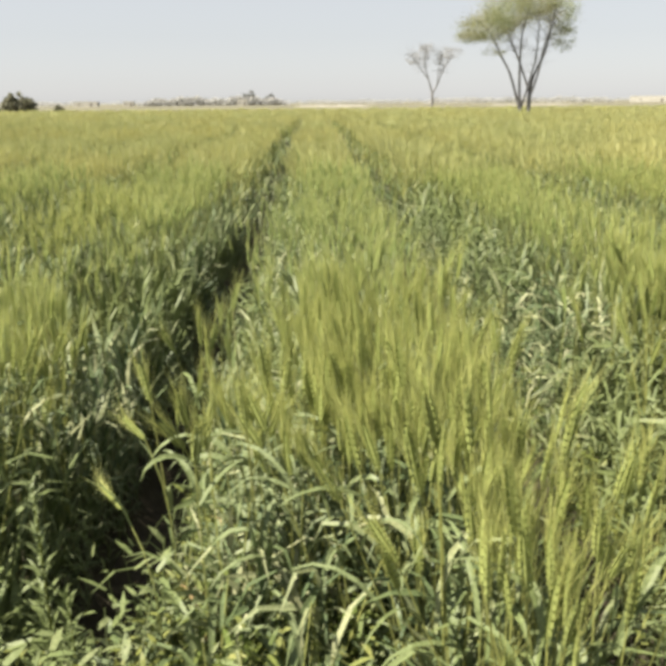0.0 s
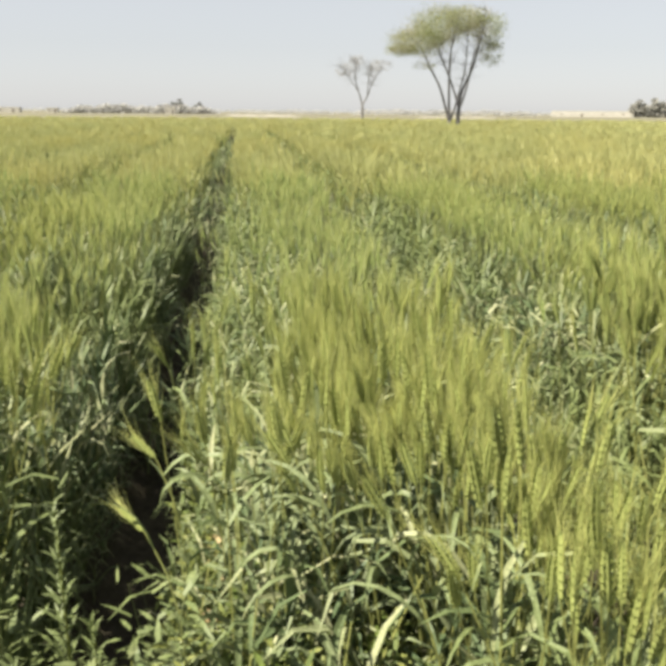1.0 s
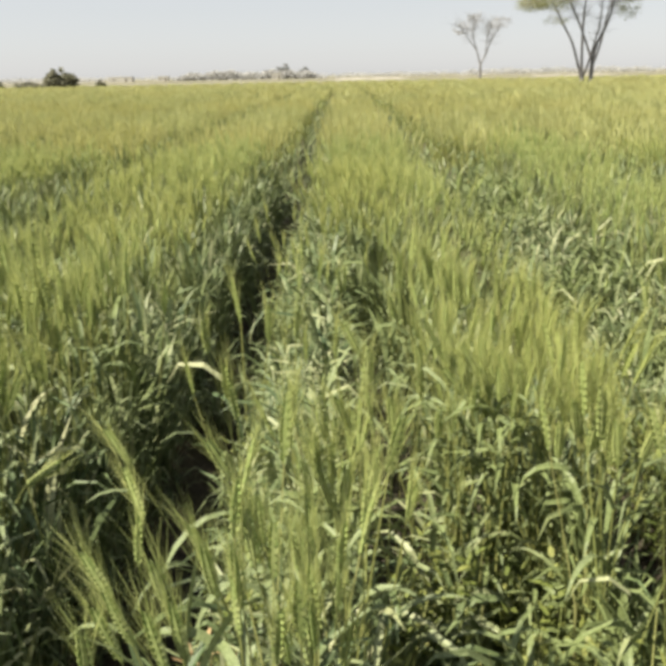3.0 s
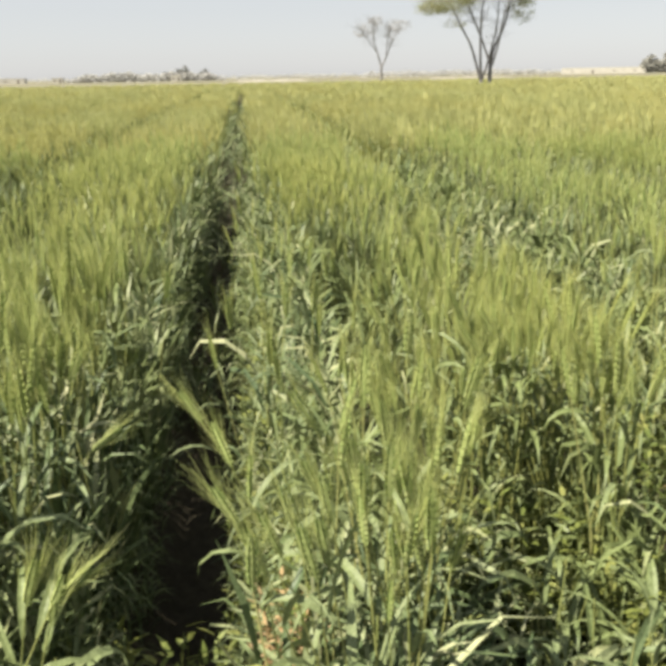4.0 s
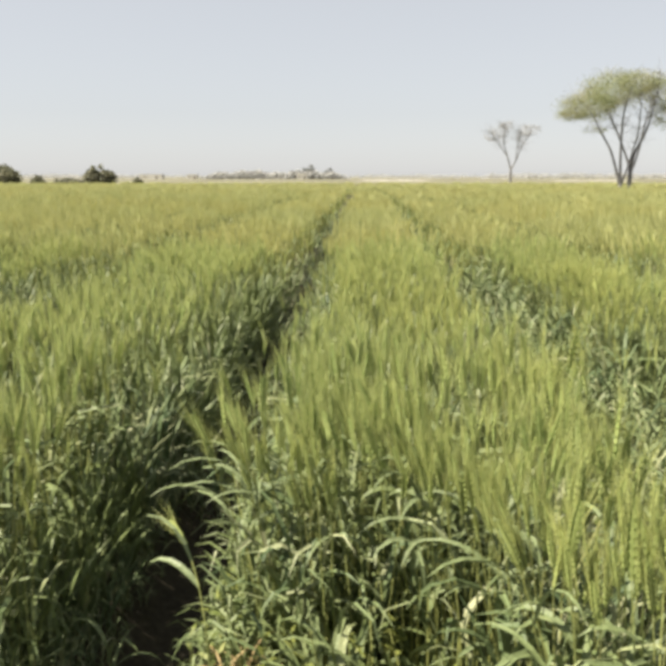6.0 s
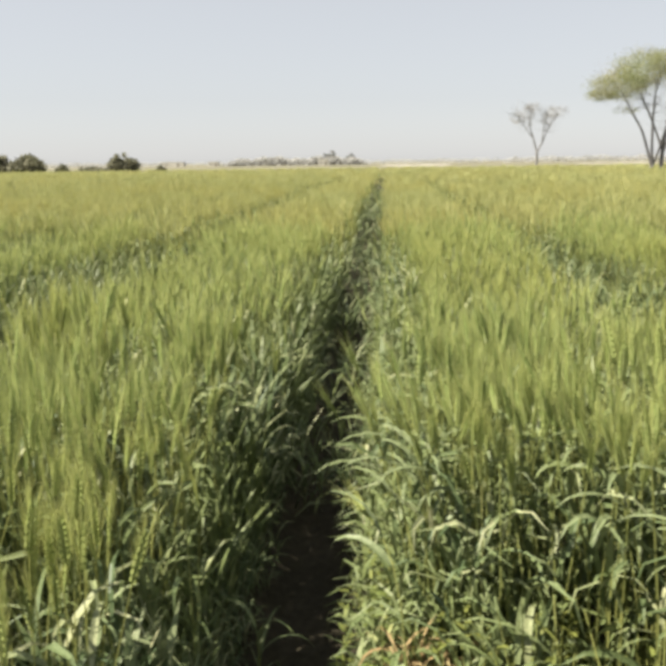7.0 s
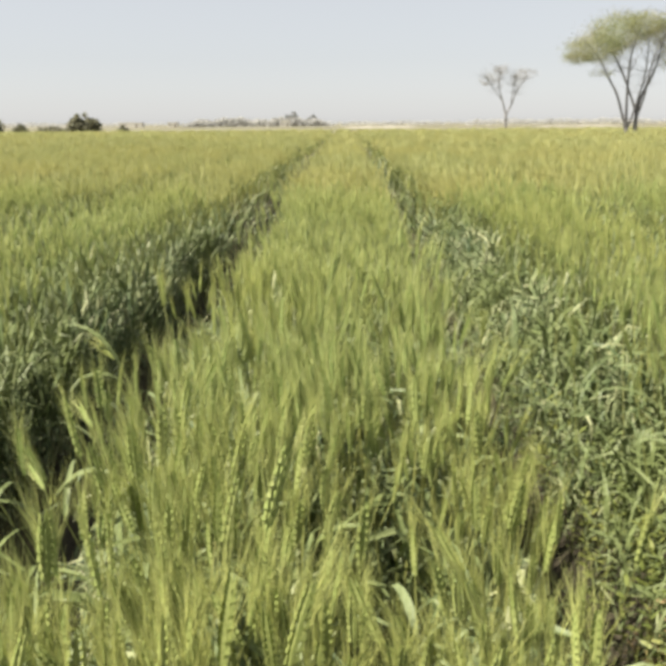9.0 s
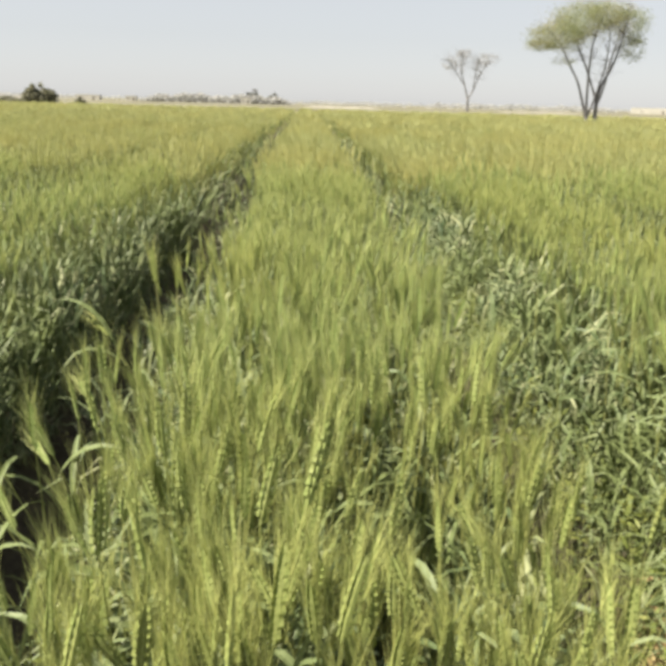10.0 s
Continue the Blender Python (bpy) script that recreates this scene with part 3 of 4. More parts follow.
field_tree(
    13.72, 55.4, "tall flat-topped field tree with forked grey stems and sparse olive leaves",
    [[(-0.28, 0, -0.1, 0.19), (-0.28, 0.05, 0.6, 0.16), (-0.26, 0.1, 1.15, 0.15)], [(0.29, 0.1, -0.1, 0.20), (0.30, 0.1, 1.2, 0.16), (0.33, 0.1, 2.2, 0.14)]],
    [
        [(-0.27, 0.1, 1.0, 0.12), (-0.55, 0.1, 1.9, 0.10), (-1.0, 0.2, 3.3, 0.085), (-1.5, 0.5, 4.3, 0.07), (-2.2, 0.9, 5.7, 0.05), (-3.1, 1.0, 6.6, 0.025)],
        [(-0.26, 0.1, 1.05, 0.12), (-0.40, -0.1, 2.2, 0.10), (-0.50, -0.3, 3.9, 0.085), (-0.52, -0.6, 5.6, 0.065), (-0.2, -0.9, 7.2, 0.04)],
        [(-0.25, 0.1, 1.1, 0.10), (-0.02, -0.1, 1.9, 0.08), (0.22, -0.2, 2.9, 0.07), (0.5, -0.5, 4.6, 0.05), (0.45, -0.8, 6.6, 0.03)],
        [(0.30, 0.1, 2.1, 0.10), (0.05, 0.3, 2.9, 0.085), (-0.45, 0.6, 4.3, 0.075), (-0.95, 1.0, 5.5, 0.06), (-1.5, 1.5, 6.8, 0.03)],
        [(0.33, 0.1, 2.1, 0.12), (0.48, 0, 3.1, 0.10), (1.0, -0.3, 4.4, 0.08), (1.35, -0.6, 6.2, 0.05), (1.6, -0.7, 7.9, 0.03)],
        [(0.34, 0.15, 1.9, 0.10), (0.62, 0.4, 2.4, 0.085), (1.0, 0.7, 3.5, 0.075), (1.45, 1.2, 5.2, 0.06), (2.2, 1.6, 7.0, 0.03)],
    ],
    [((-2.4, 0.1, 6.1), (1.9, 2.0, 0.85), 7600), ((-1.0, 0.0, 7.0), (2.0, 2.1, 1.15), 11000), ((0.5, 0.2, 7.4), (1.5, 1.7, 0.8), 5200), ((2.0, 0.1, 6.9), (1.15, 1.4, 1.25), 4200),
     ((2.3, 0.2, 5.4), (0.8, 1.0, 0.8), 1500), ((-3.6, 0.2, 5.5), (1.0, 1.1, 0.35), 1700), ((-2.1, 0.0, 4.6), (0.9, 0.8, 0.25), 300)],
    0.045, CROWN, 420, 1.5, "sparse olive-green leaves")
field_tree(
    13.98, 100.2, "small nearly bare field tree with thin grey twigs",
    [[(0, 0, -0.1, 0.22), (0.02, 0, 1.4, 0.18), (0.0, 0, 2.5, 0.15)]],
    [
        [(0, 0, 2.4, 0.13), (-0.5, 0.1, 4.2, 0.09), (-0.9, 0.2, 5.6, 0.06), (-0.8, 0.2, 7.4, 0.03)],
        [(0, 0, 2.4, 0.12), (0.7, 0.2, 3.7, 0.09), (1.2, 0.4, 5.0, 0.06), (2.2, 0.3, 6.6, 0.03)],
        [(-0.45, 0.1, 4.0, 0.08), (-1.5, 0.4, 5.4, 0.05), (-2.4, 0.4, 6.6, 0.03)],
        [(0.6, 0.2, 3.5, 0.07), (0.6, -0.5, 5.2, 0.05), (0.9, -0.7, 6.6, 0.03)],
    ],
    [((-0.8, 0.2, 7.1), (1.0, 1.1, 0.9), 900), ((2.2, 0.3, 6.8), (1.4, 1.2, 0.7), 800), ((-2.3, 0.3, 6.4), (0.9, 0.9, 0.7), 420), ((-1.5, 0.3, 5.2), (0.8, 0.8, 0.5), 120)],
    0.06, TWIG, 420, 1.7, "sparse grey-brown withered leaves")


# ---- bushes and buildings beyond the field ----
def bush(x, y, wide, tall, label, count=900, leaf_material=BUSH):
    ob = new("bush")
    ob.location = (x, y, 0)
    tagged(ob, label, "bush", "bushes beyond the field")
    stems = Shape()
    for _ in range(5):
        e = np.array([rng.normal(0, wide * 0.22), rng.normal(0, wide * 0.2), tall * rng.uniform(0.5, 0.8)])
        stems.tube([(e[0] * 0.2, e[1] * 0.2, -0.05), e * 0.5, e], [0.07, 0.05, 0.02], 4)
    part("stems", stems, [BARK], ob)
    lobes = []
    for k in range(6):
        u = (k + 0.5) / 6 * 2 - 1
        h = tall * (0.72 - 0.25 * abs(u) + rng.normal(0, 0.05))
        lobes.append(((u * wide * 0.38, rng.normal(0, wide * 0.1), h * 0.62), (wide * 0.17, wide * 0.2, h * 0.62), count // 6))
    lobes.append(((0, 0, tall * 0.3), (wide * 0.46, wide * 0.25, tall * 0.3), count // 2))
    part("leaves", leaf_cloud(Shape(), lobes, tall * 0.11), [leaf_material], ob)["kind"] = "stuff"
    return ob


for x, y, wide, tall, label in (
        (-80.0, 150, 3.8, 3.1, "dark rounded bush at the far field edge"), (-75.4, 151, 5.4, 3.9, "tall dark double-topped bush at the far field edge"),
        (-68.7, 150, 7.6, 3.4, "long dark bush at the far field edge"), (-61.8, 150, 2.9, 1.7, "low dark bush at the far field edge"),
        (-56.4, 150, 6.0, 1.4, "low straggling hedge at the far field edge"), (-50.5, 150, 5.4, 3.1, "dark dome-shaped bush at the far field edge"),
        (-43.8, 150, 2.0, 1.3, "small dark bush standing alone"), (-86.5, 152, 7.0, 2.4, "low dark bush at the far field edge")):
    bush(x, y, wide * 1.05, tall * 1.25, label, 1300)


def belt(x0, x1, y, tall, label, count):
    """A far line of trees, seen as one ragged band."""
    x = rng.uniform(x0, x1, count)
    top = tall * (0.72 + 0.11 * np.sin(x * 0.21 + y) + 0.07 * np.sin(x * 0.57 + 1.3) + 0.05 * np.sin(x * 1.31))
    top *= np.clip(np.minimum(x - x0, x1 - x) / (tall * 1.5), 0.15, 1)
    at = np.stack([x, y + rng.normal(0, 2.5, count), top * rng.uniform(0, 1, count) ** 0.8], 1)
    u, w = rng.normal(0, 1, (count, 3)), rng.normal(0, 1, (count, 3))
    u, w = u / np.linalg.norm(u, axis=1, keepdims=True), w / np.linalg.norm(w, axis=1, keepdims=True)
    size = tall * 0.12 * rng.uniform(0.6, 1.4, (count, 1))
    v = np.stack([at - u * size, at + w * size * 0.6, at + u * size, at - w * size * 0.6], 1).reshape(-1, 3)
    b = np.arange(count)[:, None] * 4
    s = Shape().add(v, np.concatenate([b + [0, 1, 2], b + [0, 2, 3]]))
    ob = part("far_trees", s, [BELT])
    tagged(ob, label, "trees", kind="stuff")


# the belts' pale grey is air haze put into the leaf colour
belt(-430, 440, 640, 4.2, "low line of trees along the horizon, paled for haze", 9000)
belt(-100, -12, 500, 6.0, "grey-green line of far trees, paled for haze", 7000)
belt(-300, -130, 520, 4.0, "grey-green line of far trees, paled for haze", 3600)
belt(-8, 60, 560, 3.5, "thin line of far trees, paled for haze", 1800)
belt(70, 190, 540, 4.5, "grey-green line of far trees, paled for haze", 3800)
belt(300, 430, 560, 6.0, "grey-green line of far trees, paled for haze", 3000)


def box(shape, x0, x1, y0, y1, z0, z1, slot=0):
    v = [(x, y, z) for z in (z0, z1) for y in (y0, y1) for x in (x0, x1)]
    q = [(0, 1, 5, 4), (1, 3, 7, 5), (3, 2, 6, 7), (2, 0, 4, 6), (4, 5, 7, 6), (0, 2, 3, 1)]
    shape.add(v, [t for a, b, c, d in q for t in ((a, b, c), (a, c, d))], slot)
    return shape


def farmhouse(x, y, wide, deep, tall, label, material_of_walls=PLASTER, doors=2):
    """A low flat-roofed house with a parapet, doors and small windows set into its front."""
    house = new("farmhouse")
    house.location = (x, y, 0)
    tagged(house, label, "house", "far farm buildings")
    part("wall", box(Shape(), -wide / 2, wide / 2, 0, deep, -0.1, tall), [material_of_walls], house)
    roof = box(Shape(), -wide / 2 - 0.03, wide / 2 + 0.03, -0.03, deep + 0.03, tall, tall + 0.25)
    part("roof", roof, [material_of_walls], house)
    n = max(2, int(wide / 12))
    for k in range(n):
        u = -wide / 2 + wide * (k + 0.5) / n
        if k % 3 == 1 and doors:
            part("door", box(Shape(), u - 0.5, u + 0.5, -0.05, 0.1, 0, 2.05), [OPENING], house)
        else:
            part("window", box(Shape(), u - 0.45, u + 0.45, -0.05, 0.1, 1.0, 1.9), [OPENING], house)
    return house


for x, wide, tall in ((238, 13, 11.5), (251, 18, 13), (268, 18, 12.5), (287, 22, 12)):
    bush(x, 495, wide, tall, "grey-green clump of far trees beside a building, paled for haze", 1300, CLUMP)
farmhouse(-39.2, 486, 5.5, 5, 3.2, "small whitewashed farm hut under two trees")
farmhouse(211, 500, 48, 7, 3.2, "long low whitewashed farm building").rotation_euler = (0, 0, -0.35)
farmhouse(268, 470, 14, 7, 3.6, "pale farm building before dark trees", MUD)
farmhouse(-132, 505, 14, 6, 2.6, "low pale farm building far off")
farmhouse(-108, 510, 6, 5, 2.6, "small pale farm hut far off")


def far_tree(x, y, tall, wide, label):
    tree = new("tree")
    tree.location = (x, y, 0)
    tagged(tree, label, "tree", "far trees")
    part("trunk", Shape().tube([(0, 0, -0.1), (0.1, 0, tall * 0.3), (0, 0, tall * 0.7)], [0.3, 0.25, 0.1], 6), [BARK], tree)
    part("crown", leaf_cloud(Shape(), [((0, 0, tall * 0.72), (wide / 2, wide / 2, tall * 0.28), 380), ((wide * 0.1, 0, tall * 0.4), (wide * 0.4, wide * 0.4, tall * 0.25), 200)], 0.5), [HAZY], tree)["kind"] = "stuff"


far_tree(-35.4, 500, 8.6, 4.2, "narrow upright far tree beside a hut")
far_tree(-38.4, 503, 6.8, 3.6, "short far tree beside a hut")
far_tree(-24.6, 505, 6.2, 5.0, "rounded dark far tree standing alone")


def earth_bank(x0, x1, y, tall, label):
    """A long low bank of pale dry earth."""
    n = 40
    s, xs = Shape(), np.linspace(x0, x1, 40)
    h = tall * (0.75 + 0.25 * np.sin(xs * 0.7) * np.sin(xs * 0.23)) * np.minimum(1, np.minimum(xs - x0, x1 - xs) / 4 + 0.05)
    rows = [np.stack([xs, 0 * xs + y - 3, 0 * xs - 0.05], 1), np.stack([xs, 0 * xs + y - 0.7, h], 1), np.stack([xs, 0 * xs + y + 0.7, h], 1), np.stack([xs, 0 * xs + y + 3, 0 * xs - 0.05], 1)]
    t = []
    for r in range(3):
        for i in range(n - 1):
            a = r * n + i
            t += [(a, a + 1, a + n + 1), (a, a + n + 1, a + n)]
    s.add(np.concatenate(rows), t)
    tagged(part("earth_bank", s, [EARTH], smooth=True), label, "bank", kind="structure")


earth_bank(-6, 21, 300, 0.5, "long low bank of pale dry earth")
earth_bank(62, 92, 300, 0.35, "long low bank of pale dry earth")

# ---- plants that stand out along the near edge ----
def ear_and_awns(ear, awns, root, d, length=0.09, slot=0):
    """Two rows of spikelets along d, and their awns."""
    d = np.asarray(d, float) / np.linalg.norm(d)
    e1 = np.cross(d, (0.2, 1, 0.1))
    e1 /= np.linalg.norm(e1)
    e2 = np.cross(d, e1)
    ear.tube([root, root + d * length * 0.3, root + d * length * 0.75, root + d * (length + 0.012)], [0.0018, 0.0048, 0.0042, 0.001], 5)
    for k in range(9):
        for m in (-1, 1):
            u = (k + (0.5 if m > 0 else 0)) / 9
            base = root + d * length * u
            size = 0.0070 * (0.75 + 0.6 * math.sin(math.pi * min(1, u * 0.9 + 0.12)))
            tip, mid = base + d * 0.024 + e1 * m * size * 0.95, base + d * 0.008 + e1 * m * size * 0.8
            ear.add([base, mid + e2 * size * 0.62, mid - e2 * size * 0.62, mid + e1 * m * size * 0.55, tip], [(0, 1, 3), (0, 3, 2), (1, 4, 3), (3, 4, 2), (0, 2, 1), (1, 2, 4)])
            for _ in range(3):
                end = tip + (d + e1 * m * rng.uniform(0.0, 0.42) + e2 * rng.normal(0, 0.18)) * rng.uniform(0.055, 0.105)
                q = np.cross(d, rng.normal(0, 1, 3))
                q /= np.linalg.norm(q)
                awns.add([tip - q * 0.0006, tip + q * 0.0006, end], [(0, 1, 2)])


def wheat_plant(x, y, label, line, d, leaves=3, group="wheat plants along the field edge", broad=0.019):
    """One stalk on its own: line runs up the stalk, d is the way that its ear points."""
    plant = new("wheat_plant")
    plant.location = (x, y, float(soil_height(np.array([x]), np.array([y]))[0]) - 0.01)
    tagged(plant, label, "wheat", group)
    a = smooth_line(line, 3)
    part("stalk", Shape().tube(a, np.linspace(0.0032, 0.0014, len(a)), 4), [STALK], plant)
    for k in range(leaves):
        s = Shape()
        p = a[int(len(a) * (0.78 - 0.2 * k))]
        leaf_blade(s, 0, rng.uniform(0.18, 0.32), rng.uniform(0.7, 1.2) * broad, rng.uniform(0, 6.28), rng.uniform(0.7, 1.3), rng.uniform(1.6, 3.6), 6, 0)
        s.v = [v + p for v in s.v]
        part("leaf", s, [LEAF], plant)
    ear, awns = Shape(), Shape()
    ear_and_awns(ear, awns, a[-1], d, rng.uniform(0.08, 0.10))
    head = part("ear", ear, [EAR], plant, "plump yellow-green ear")
    part("beard", awns, [AWN], head, "long fine bristles")
    return plant


def edge_wheat():
    """Upright plants in the front rows, a few kinds copied many times."""
    kinds = []
    for k in range(14):
        lean = rng.normal(-0.05, 0.06), rng.normal(0, 0.05)
        tall = rng.uniform(0.78, 0.86)
        line = [(0, 0, 0), (lean[0] * 0.2, lean[1] * 0.2, tall * 0.5), (lean[0], lean[1], tall)]
        kinds.append(wheat_plant(0, 0, "upright green wheat stalk with a bearded ear", line, (lean[0] * 3 + rng.normal(0, 0.12), lean[1] * 3, 1)))
    spare = list(kinds)
    placed = 0
    while placed < 230:
        x = rng.uniform(-6.2, 1.4)
        if abs(float(off_furrow(np.array([x]))[0])) < float(half_gap(np.array([x]))[0]) + 0.1:
            continue
        y = float(near_edge(x)) + abs(rng.normal(0, 0.22)) - 0.02
        m = pose(x, y, float(soil_height(np.array([x]), np.array([y]))[0]) - 0.01, 0, 0, rng.normal(0, 25))
        if spare:
            spare.pop().matrix_basis = m
        else:
            copy_thing(kinds[placed % len(kinds)], m)
        placed += 1


edge_wheat()

# stalks that have fallen over the furrows: foot, then the stalk's line from it, then the ear's way
for x, y, line, d in (
        (-2.42, 1.30, [(0, 0, 0), (0.0, 0.02, 0.45), (0.10, 0.08, 0.70)], (0.75, 0.8, 0.35)),
        (-2.44, 1.40, [(0, 0, 0), (0.02, 0.0, 0.40), (0.06, 0.02, 0.66)], (0.3, 0.1, 1.0)),
        (-2.40, 1.35, [(0, 0, 0), (0.02, 0.01, 0.42), (0.07, 0.03, 0.64)], (0.35, 0.15, 1.0)),
        (-0.36, 1.72, [(0, 0, 0), (-0.04, 0.05, 0.50), (-0.12, 0.12, 0.68)], (-0.8, 0.9, 0.35)),
        (-0.38, 2.05, [(0, 0, 0), (-0.03, 0.03, 0.55), (-0.10, 0.10, 0.76)], (-0.8, 0.5, 0.6)),
        (-2.46, 1.95, [(0, 0, 0), (0.02, 0.0, 0.50), (0.10, 0.06, 0.70)], (0.7, 0.6, 0.3)),
        (-3.46, 1.85, [(0, 0, 0), (-0.04, 0.06, 0.55), (-0.10, 0.15, 0.72)], (-0.6, 0.7, 0.4)),
        (-5.20, 2.25, [(0, 0, 0), (-0.03, 0.05, 0.55), (-0.10, 0.12, 0.76)], (-0.6, 0.7, 0.5)),
        (-5.24, 1.95, [(0, 0, 0), (-0.04, 0.06, 0.52), (-0.10, 0.12, 0.72)], (-0.6, 0.6, 0.5)),
        (-5.22, 2.75, [(0, 0, 0), (-0.05, 0.05, 0.62), (-0.14, 0.12, 0.82)], (-0.8, 0.5, 0.5)),
        (-0.86, 1.20, [(0, 0, 0), (0.0, 0.0, 0.45), (0.02, 0.02, 0.72)], (0.05, 0.1, 1.0))):
    wheat_plant(x, y, "wheat stalk leaning over a furrow with a bearded ear", line, d, 2, "wheat stalks leaning over furrows")
# and more of them along the banks that the breeze bends over
for middle, count, far in ((-2.16, 4, 2.2), (-5.56, 12, 2.3)):
    for _ in range(count):
        bend, way = rng.uniform(0.10, 0.26), rng.uniform(-0.1, 0.5)
        tall = rng.uniform(0.72, 0.82)
        line = [(0, 0, 0), (-bend * 0.22, way * 0.03, tall * 0.5), (-bend, way * 0.12, tall)]
        wheat_plant(middle + rng.uniform(0.33, 0.48), rng.uniform(1.2, far), "wheat stalk leaning over a furrow with a bearded ear", line, (-bend * 2.6, way, 0.95), 2, "wheat stalks leaning over furrows")


def leaf_tuft(x, y, tall, blades, broad, label, leaf_material=LEAF, name="young_wheat_plant", category="wheat"):
    """A tuft of broad arching blades without an ear, each blade a part."""
    tuft = new(name)
    tuft.location = (x, y, float(soil_height(np.array([x]), np.array([y]))[0]) - 0.01)
    tagged(tuft, label, category, "leaf tufts along the field edge")
    part("stalk", Shape().tube([(0, 0, 0), (0.005, 0, tall * 0.4), (0.0, 0.01, tall * 0.75)], [0.004, 0.0035, 0.002], 5), [STALK], tuft)
    for k in range(blades):
        s = Shape()
        leaf_blade(s, tall * rng.uniform(0.25, 0.75), tall * rng.uniform(0.45, 0.7), broad * rng.uniform(0.75, 1.2), k * 2.4 + rng.normal(0, 0.4), rng.uniform(0.9, 1.4), rng.uniform(2.0, 4.6), 8, 0)
        part("leaf", s, [leaf_material], tuft)


for x, y in ((-2.66, 1.42), (-2.44, 1.34), (-2.50, 1.50), (-0.05, 1.42), (0.02, 1.50), (-0.22, 1.55), (-3.35, 1.80), (-3.10, 1.75), (-2.9, 1.7), (-2.78, 1.6), (-3.25, 1.95),
             (-1.30, 1.35), (-1.12, 1.45), (-0.98, 1.40), (-1.2, 1.75), (-4.55, 1.0), (-4.35, 1.02), (-4.75, 1.05), (-4.2, 1.1), (-0.3, 1.7), (0.1, 1.55), (-1.05, 1.6), (-3.98, 1.75), (-3.96, 2.1), (-3.95, 2.5), (-2.36, 1.6)):
    leaf_tuft(x, y, rng.uniform(0.40, 0.55), 8, 0.020, "tuft of broad pale blue-green wheat leaves")
for x, y in ((-2.56, 1.36), (-2.48, 1.40), (-2.40, 1.36), (-2.36, 1.44)):
    leaf_tuft(x, y, rng.uniform(0.58, 0.66), 7, 0.034, "tuft of very broad drooping blue-green wheat leaves")
for x, y in ((-0.32, 1.95), (-0.29, 2.05), (-1.84, 1.84), (-1.80, 1.92), (-1.76, 1.88), (-3.50, 2.15), (-3.44, 2.22), (-3.47, 2.08), (-0.28, 2.4), (-0.25, 2.48)):
    leaf_tuft(x, y, rng.uniform(0.26, 0.36), 16, 0.010, "tuft of withered orange-brown grass beside a furrow", DRY, "dry_grass_tuft", "grass")


def spire_weed(x, y, tall):
    """An upright weed: one stem, whorls of small pointed leaves that shrink upwards."""
    weed = new("weed_plant")
    weed.location = (x, y, -0.05)
    tagged(weed, "upright leafy weed growing at the mouth of a furrow", "weed")
    part("stem", Shape().tube([(0, 0, 0), (0.01, 0, tall * 0.5), (0.0, 0.01, tall)], [0.005, 0.004, 0.0015], 5), [WEED], weed)
    for k in range(90):
        u = 0.18 + 0.82 * k / 89
        a = k * 2.4
        s = Shape()
        leaf_blade(s, tall * u, (0.075 * (1 - u) + 0.035) * rng.uniform(0.8, 1.2), 0.016 * (1.15 - u * 0.6), a, rng.uniform(0.6, 1.1), rng.uniform(0.3, 1.2), 3, 0)
        part("leaf", s, [LEAF], weed)


for x, y, tall in ((-0.66, 1.74, 0.84), (-0.58, 1.66, 0.60), (-0.74, 1.62, 0.52), (-0.62, 1.54, 0.50)):
    spire_weed(x, y, tall)


def weed_mat(name, label, places, tall, size, leaf_material=WEED):
    """Low broad-leaved weeds: many small stems with oval leaves."""
    shapes = []
    for _ in range(18):
        s = Shape()
        h = tall * rng.uniform(0.6, 1.1)
        s.ribbon([(0, 0, 0), (0.01, 0.01, h * 0.5), (0.0, 0.02, h)], [0.004, 0.003, 0.002], (1, 0, 0), 0)
        for k in range(13):
            z = h * (0.2 + 0.8 * k / 12)
            leaf_blade(s, z, size * rng.uniform(0.7, 1.3), size * rng.uniform(0.28, 0.42), k * 2.4 + rng.normal(0, 0.3), rng.uniform(0.1, 0.9), rng.uniform(0.4, 1.4), 2, 0, 0.0)
        shapes.append(s.arrays())
    n = len(places)
    p = np.stack([places[:, 0], places[:, 1], soil_height(places[:, 0], places[:, 1]) - 0.01], 1)
    v, f, s = scatter(shapes, p, rng.uniform(0, 6.28, n), rng.uniform(0.6, 1.25, n), np.abs(rng.normal(0, 0.2, n)), rng.uniform(0, 6.28, n))
    tagged(new(name, mesh_of(name, v, f, s, [leaf_material])), label, "weeds", kind="stuff")


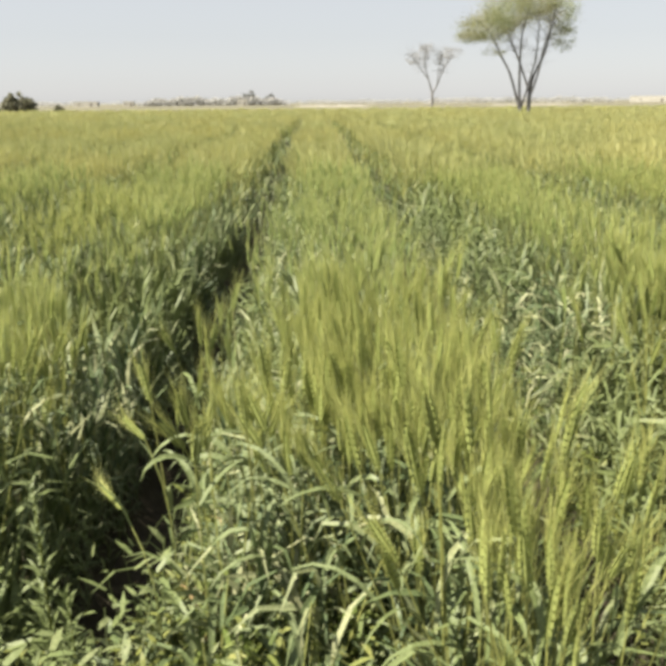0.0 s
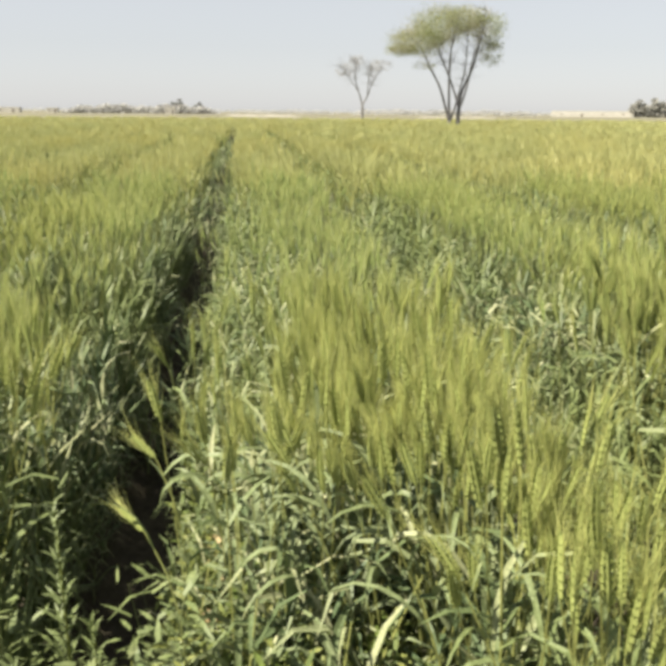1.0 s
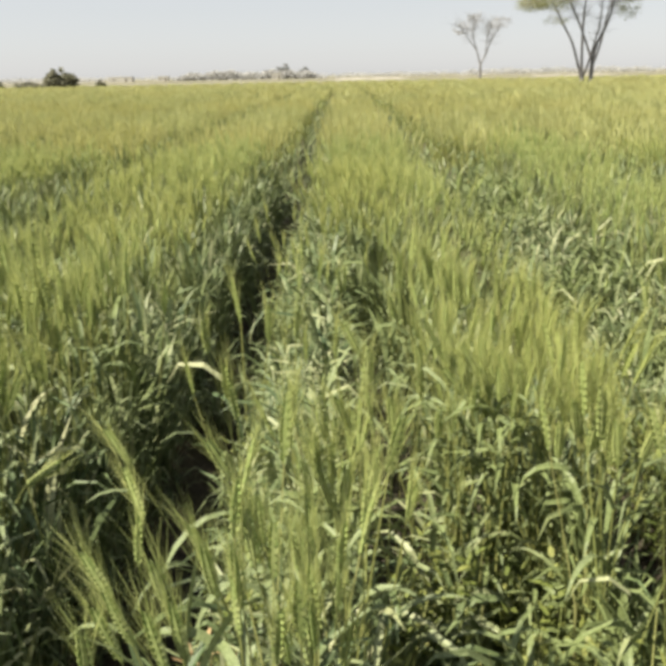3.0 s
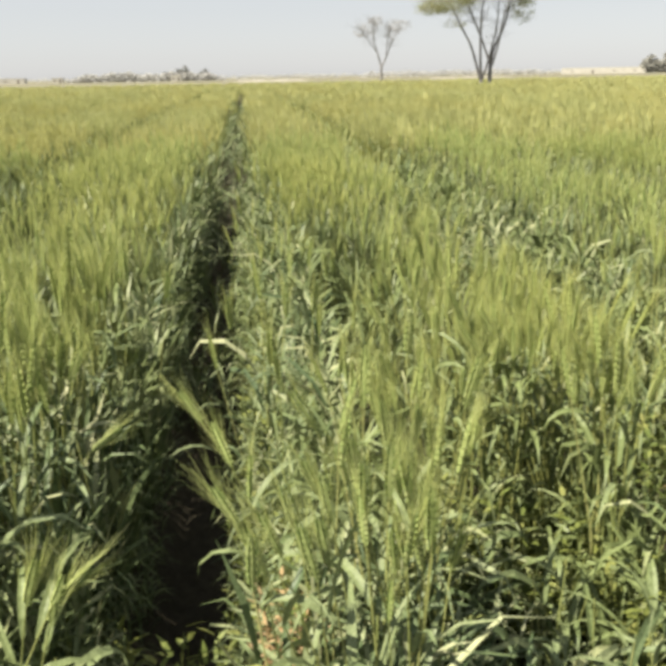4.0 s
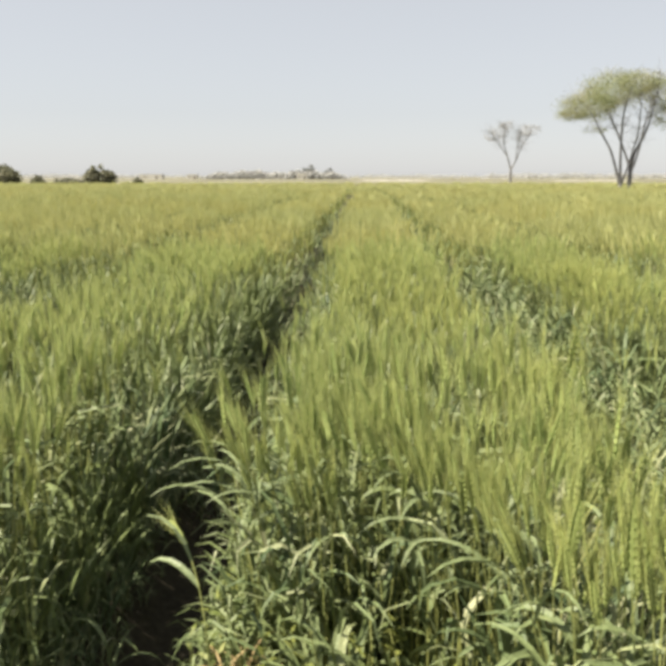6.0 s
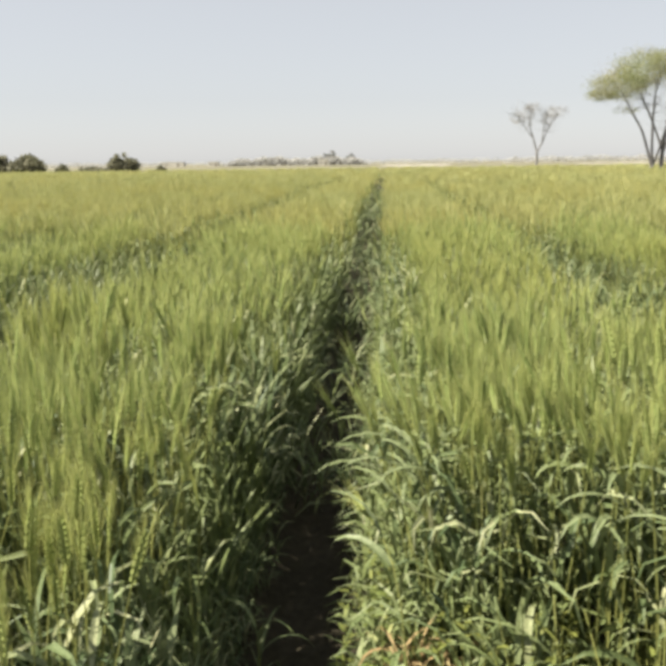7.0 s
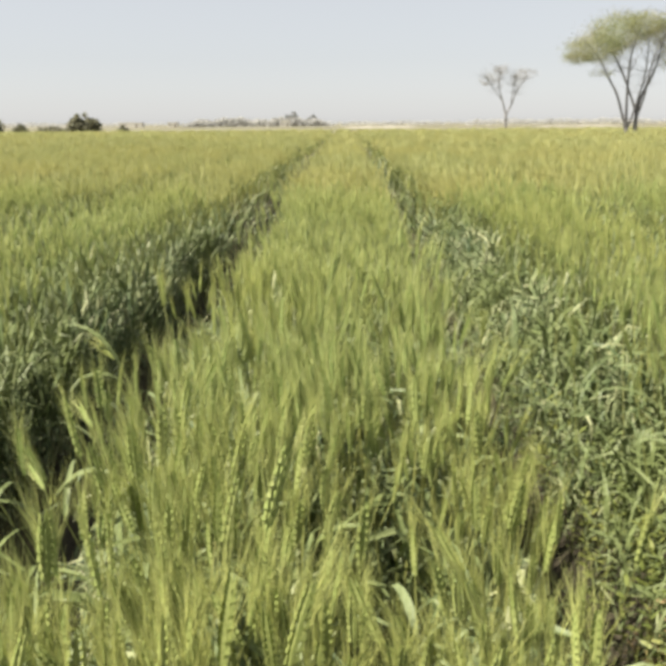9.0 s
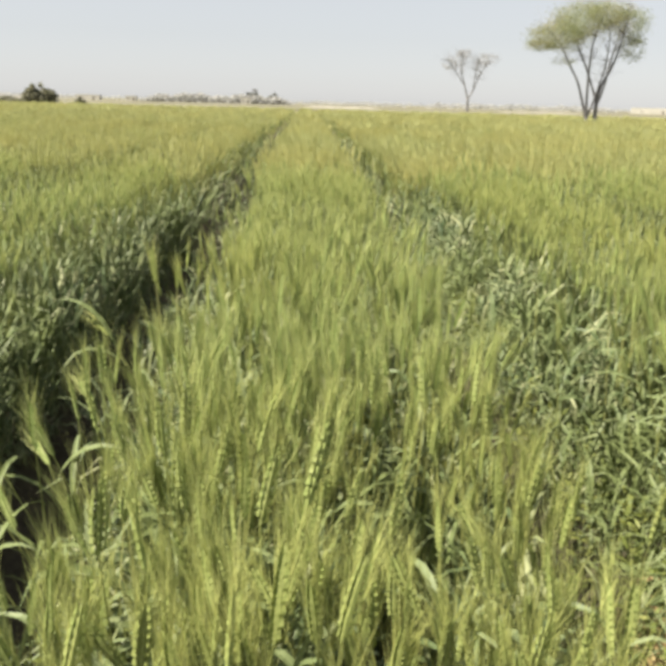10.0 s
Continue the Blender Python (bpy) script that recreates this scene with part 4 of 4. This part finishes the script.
def weeds():
    # at the feet of the beds that begin farther back
    x = np.concatenate([rng.uniform(-0.42, 0.2, 330), rng.uniform(-1.5, -0.85, 230), rng.uniform(-3.4, -2.4, 60)])
    front = np.stack([x, near_edge(x) - rng.uniform(-0.12, 0.32, len(x))], 1)
    weed_mat("low_weeds", "low bright green broad-leaved weeds before the wheat", front, 0.36, 0.042)
    mouth = np.stack([np.concatenate([rng.uniform(-0.86, -0.42, 130), rng.uniform(-2.06, -1.72, 150)]), np.concatenate([rng.uniform(1.35, 1.8, 130), rng.uniform(1.35, 2.9, 150)])], 1)
    weed_mat("furrow_weeds", "leafy green weeds filling the mouth of a furrow", mouth, 0.42, 0.036)
    # on the sunlit banks of the furrows
    n = 2500
    bx = rng.choice(FURROWS[(FURROWS > -6) & (FURROWS < 1.5)], n)
    banks = np.stack([bx + half_gap(bx) + rng.normal(0.04, 0.06, n), 1.2 + rng.uniform(0, 1, n) ** 1.5 * 9], 1)
    banks = np.concatenate([banks, np.stack([rng.uniform(-0.50, -0.08, 420), rng.uniform(1.3, 4.2, 420)], 1)])
    straw = [np.stack([rng.normal(x, 0.09, k), rng.normal(y, 0.16, k)], 1) for x, y, k in ((-3.47, 2.15, 110), (-1.80, 1.9, 50), (-0.27, 2.42, 50))]
    weed_mat("withered_weeds", "withered straw-brown low weeds beside the furrows", np.concatenate(straw), 0.2, 0.045, DRY)
    rusty = np.stack([rng.normal(-1.90, 0.045, 110), rng.normal(1.70, 0.06, 110)], 1)
    weed_mat("rusty_weeds", "rust-coloured withered weeds at the mouth of a furrow", rusty, 0.40, 0.024, RUSTY)
    tall_mouth = np.stack([rng.uniform(-0.80, -0.40, 150), rng.uniform(1.45, 1.95, 150)], 1)
    weed_mat("tall_furrow_weeds", "upright green weeds crowding the mouth of a furrow", tall_mouth, 0.54, 0.044, LEAF)
    shaded = np.stack([rng.uniform(-2.32, -2.04, 90), rng.uniform(1.45, 1.95, 90)], 1)
    weed_mat("shaded_weeds", "low green weeds on a shaded furrow floor", shaded, 0.34, 0.042)
    weed_mat("bank_weeds", "fine green weeds along the furrow banks", banks, 0.32, 0.04)


weeds()
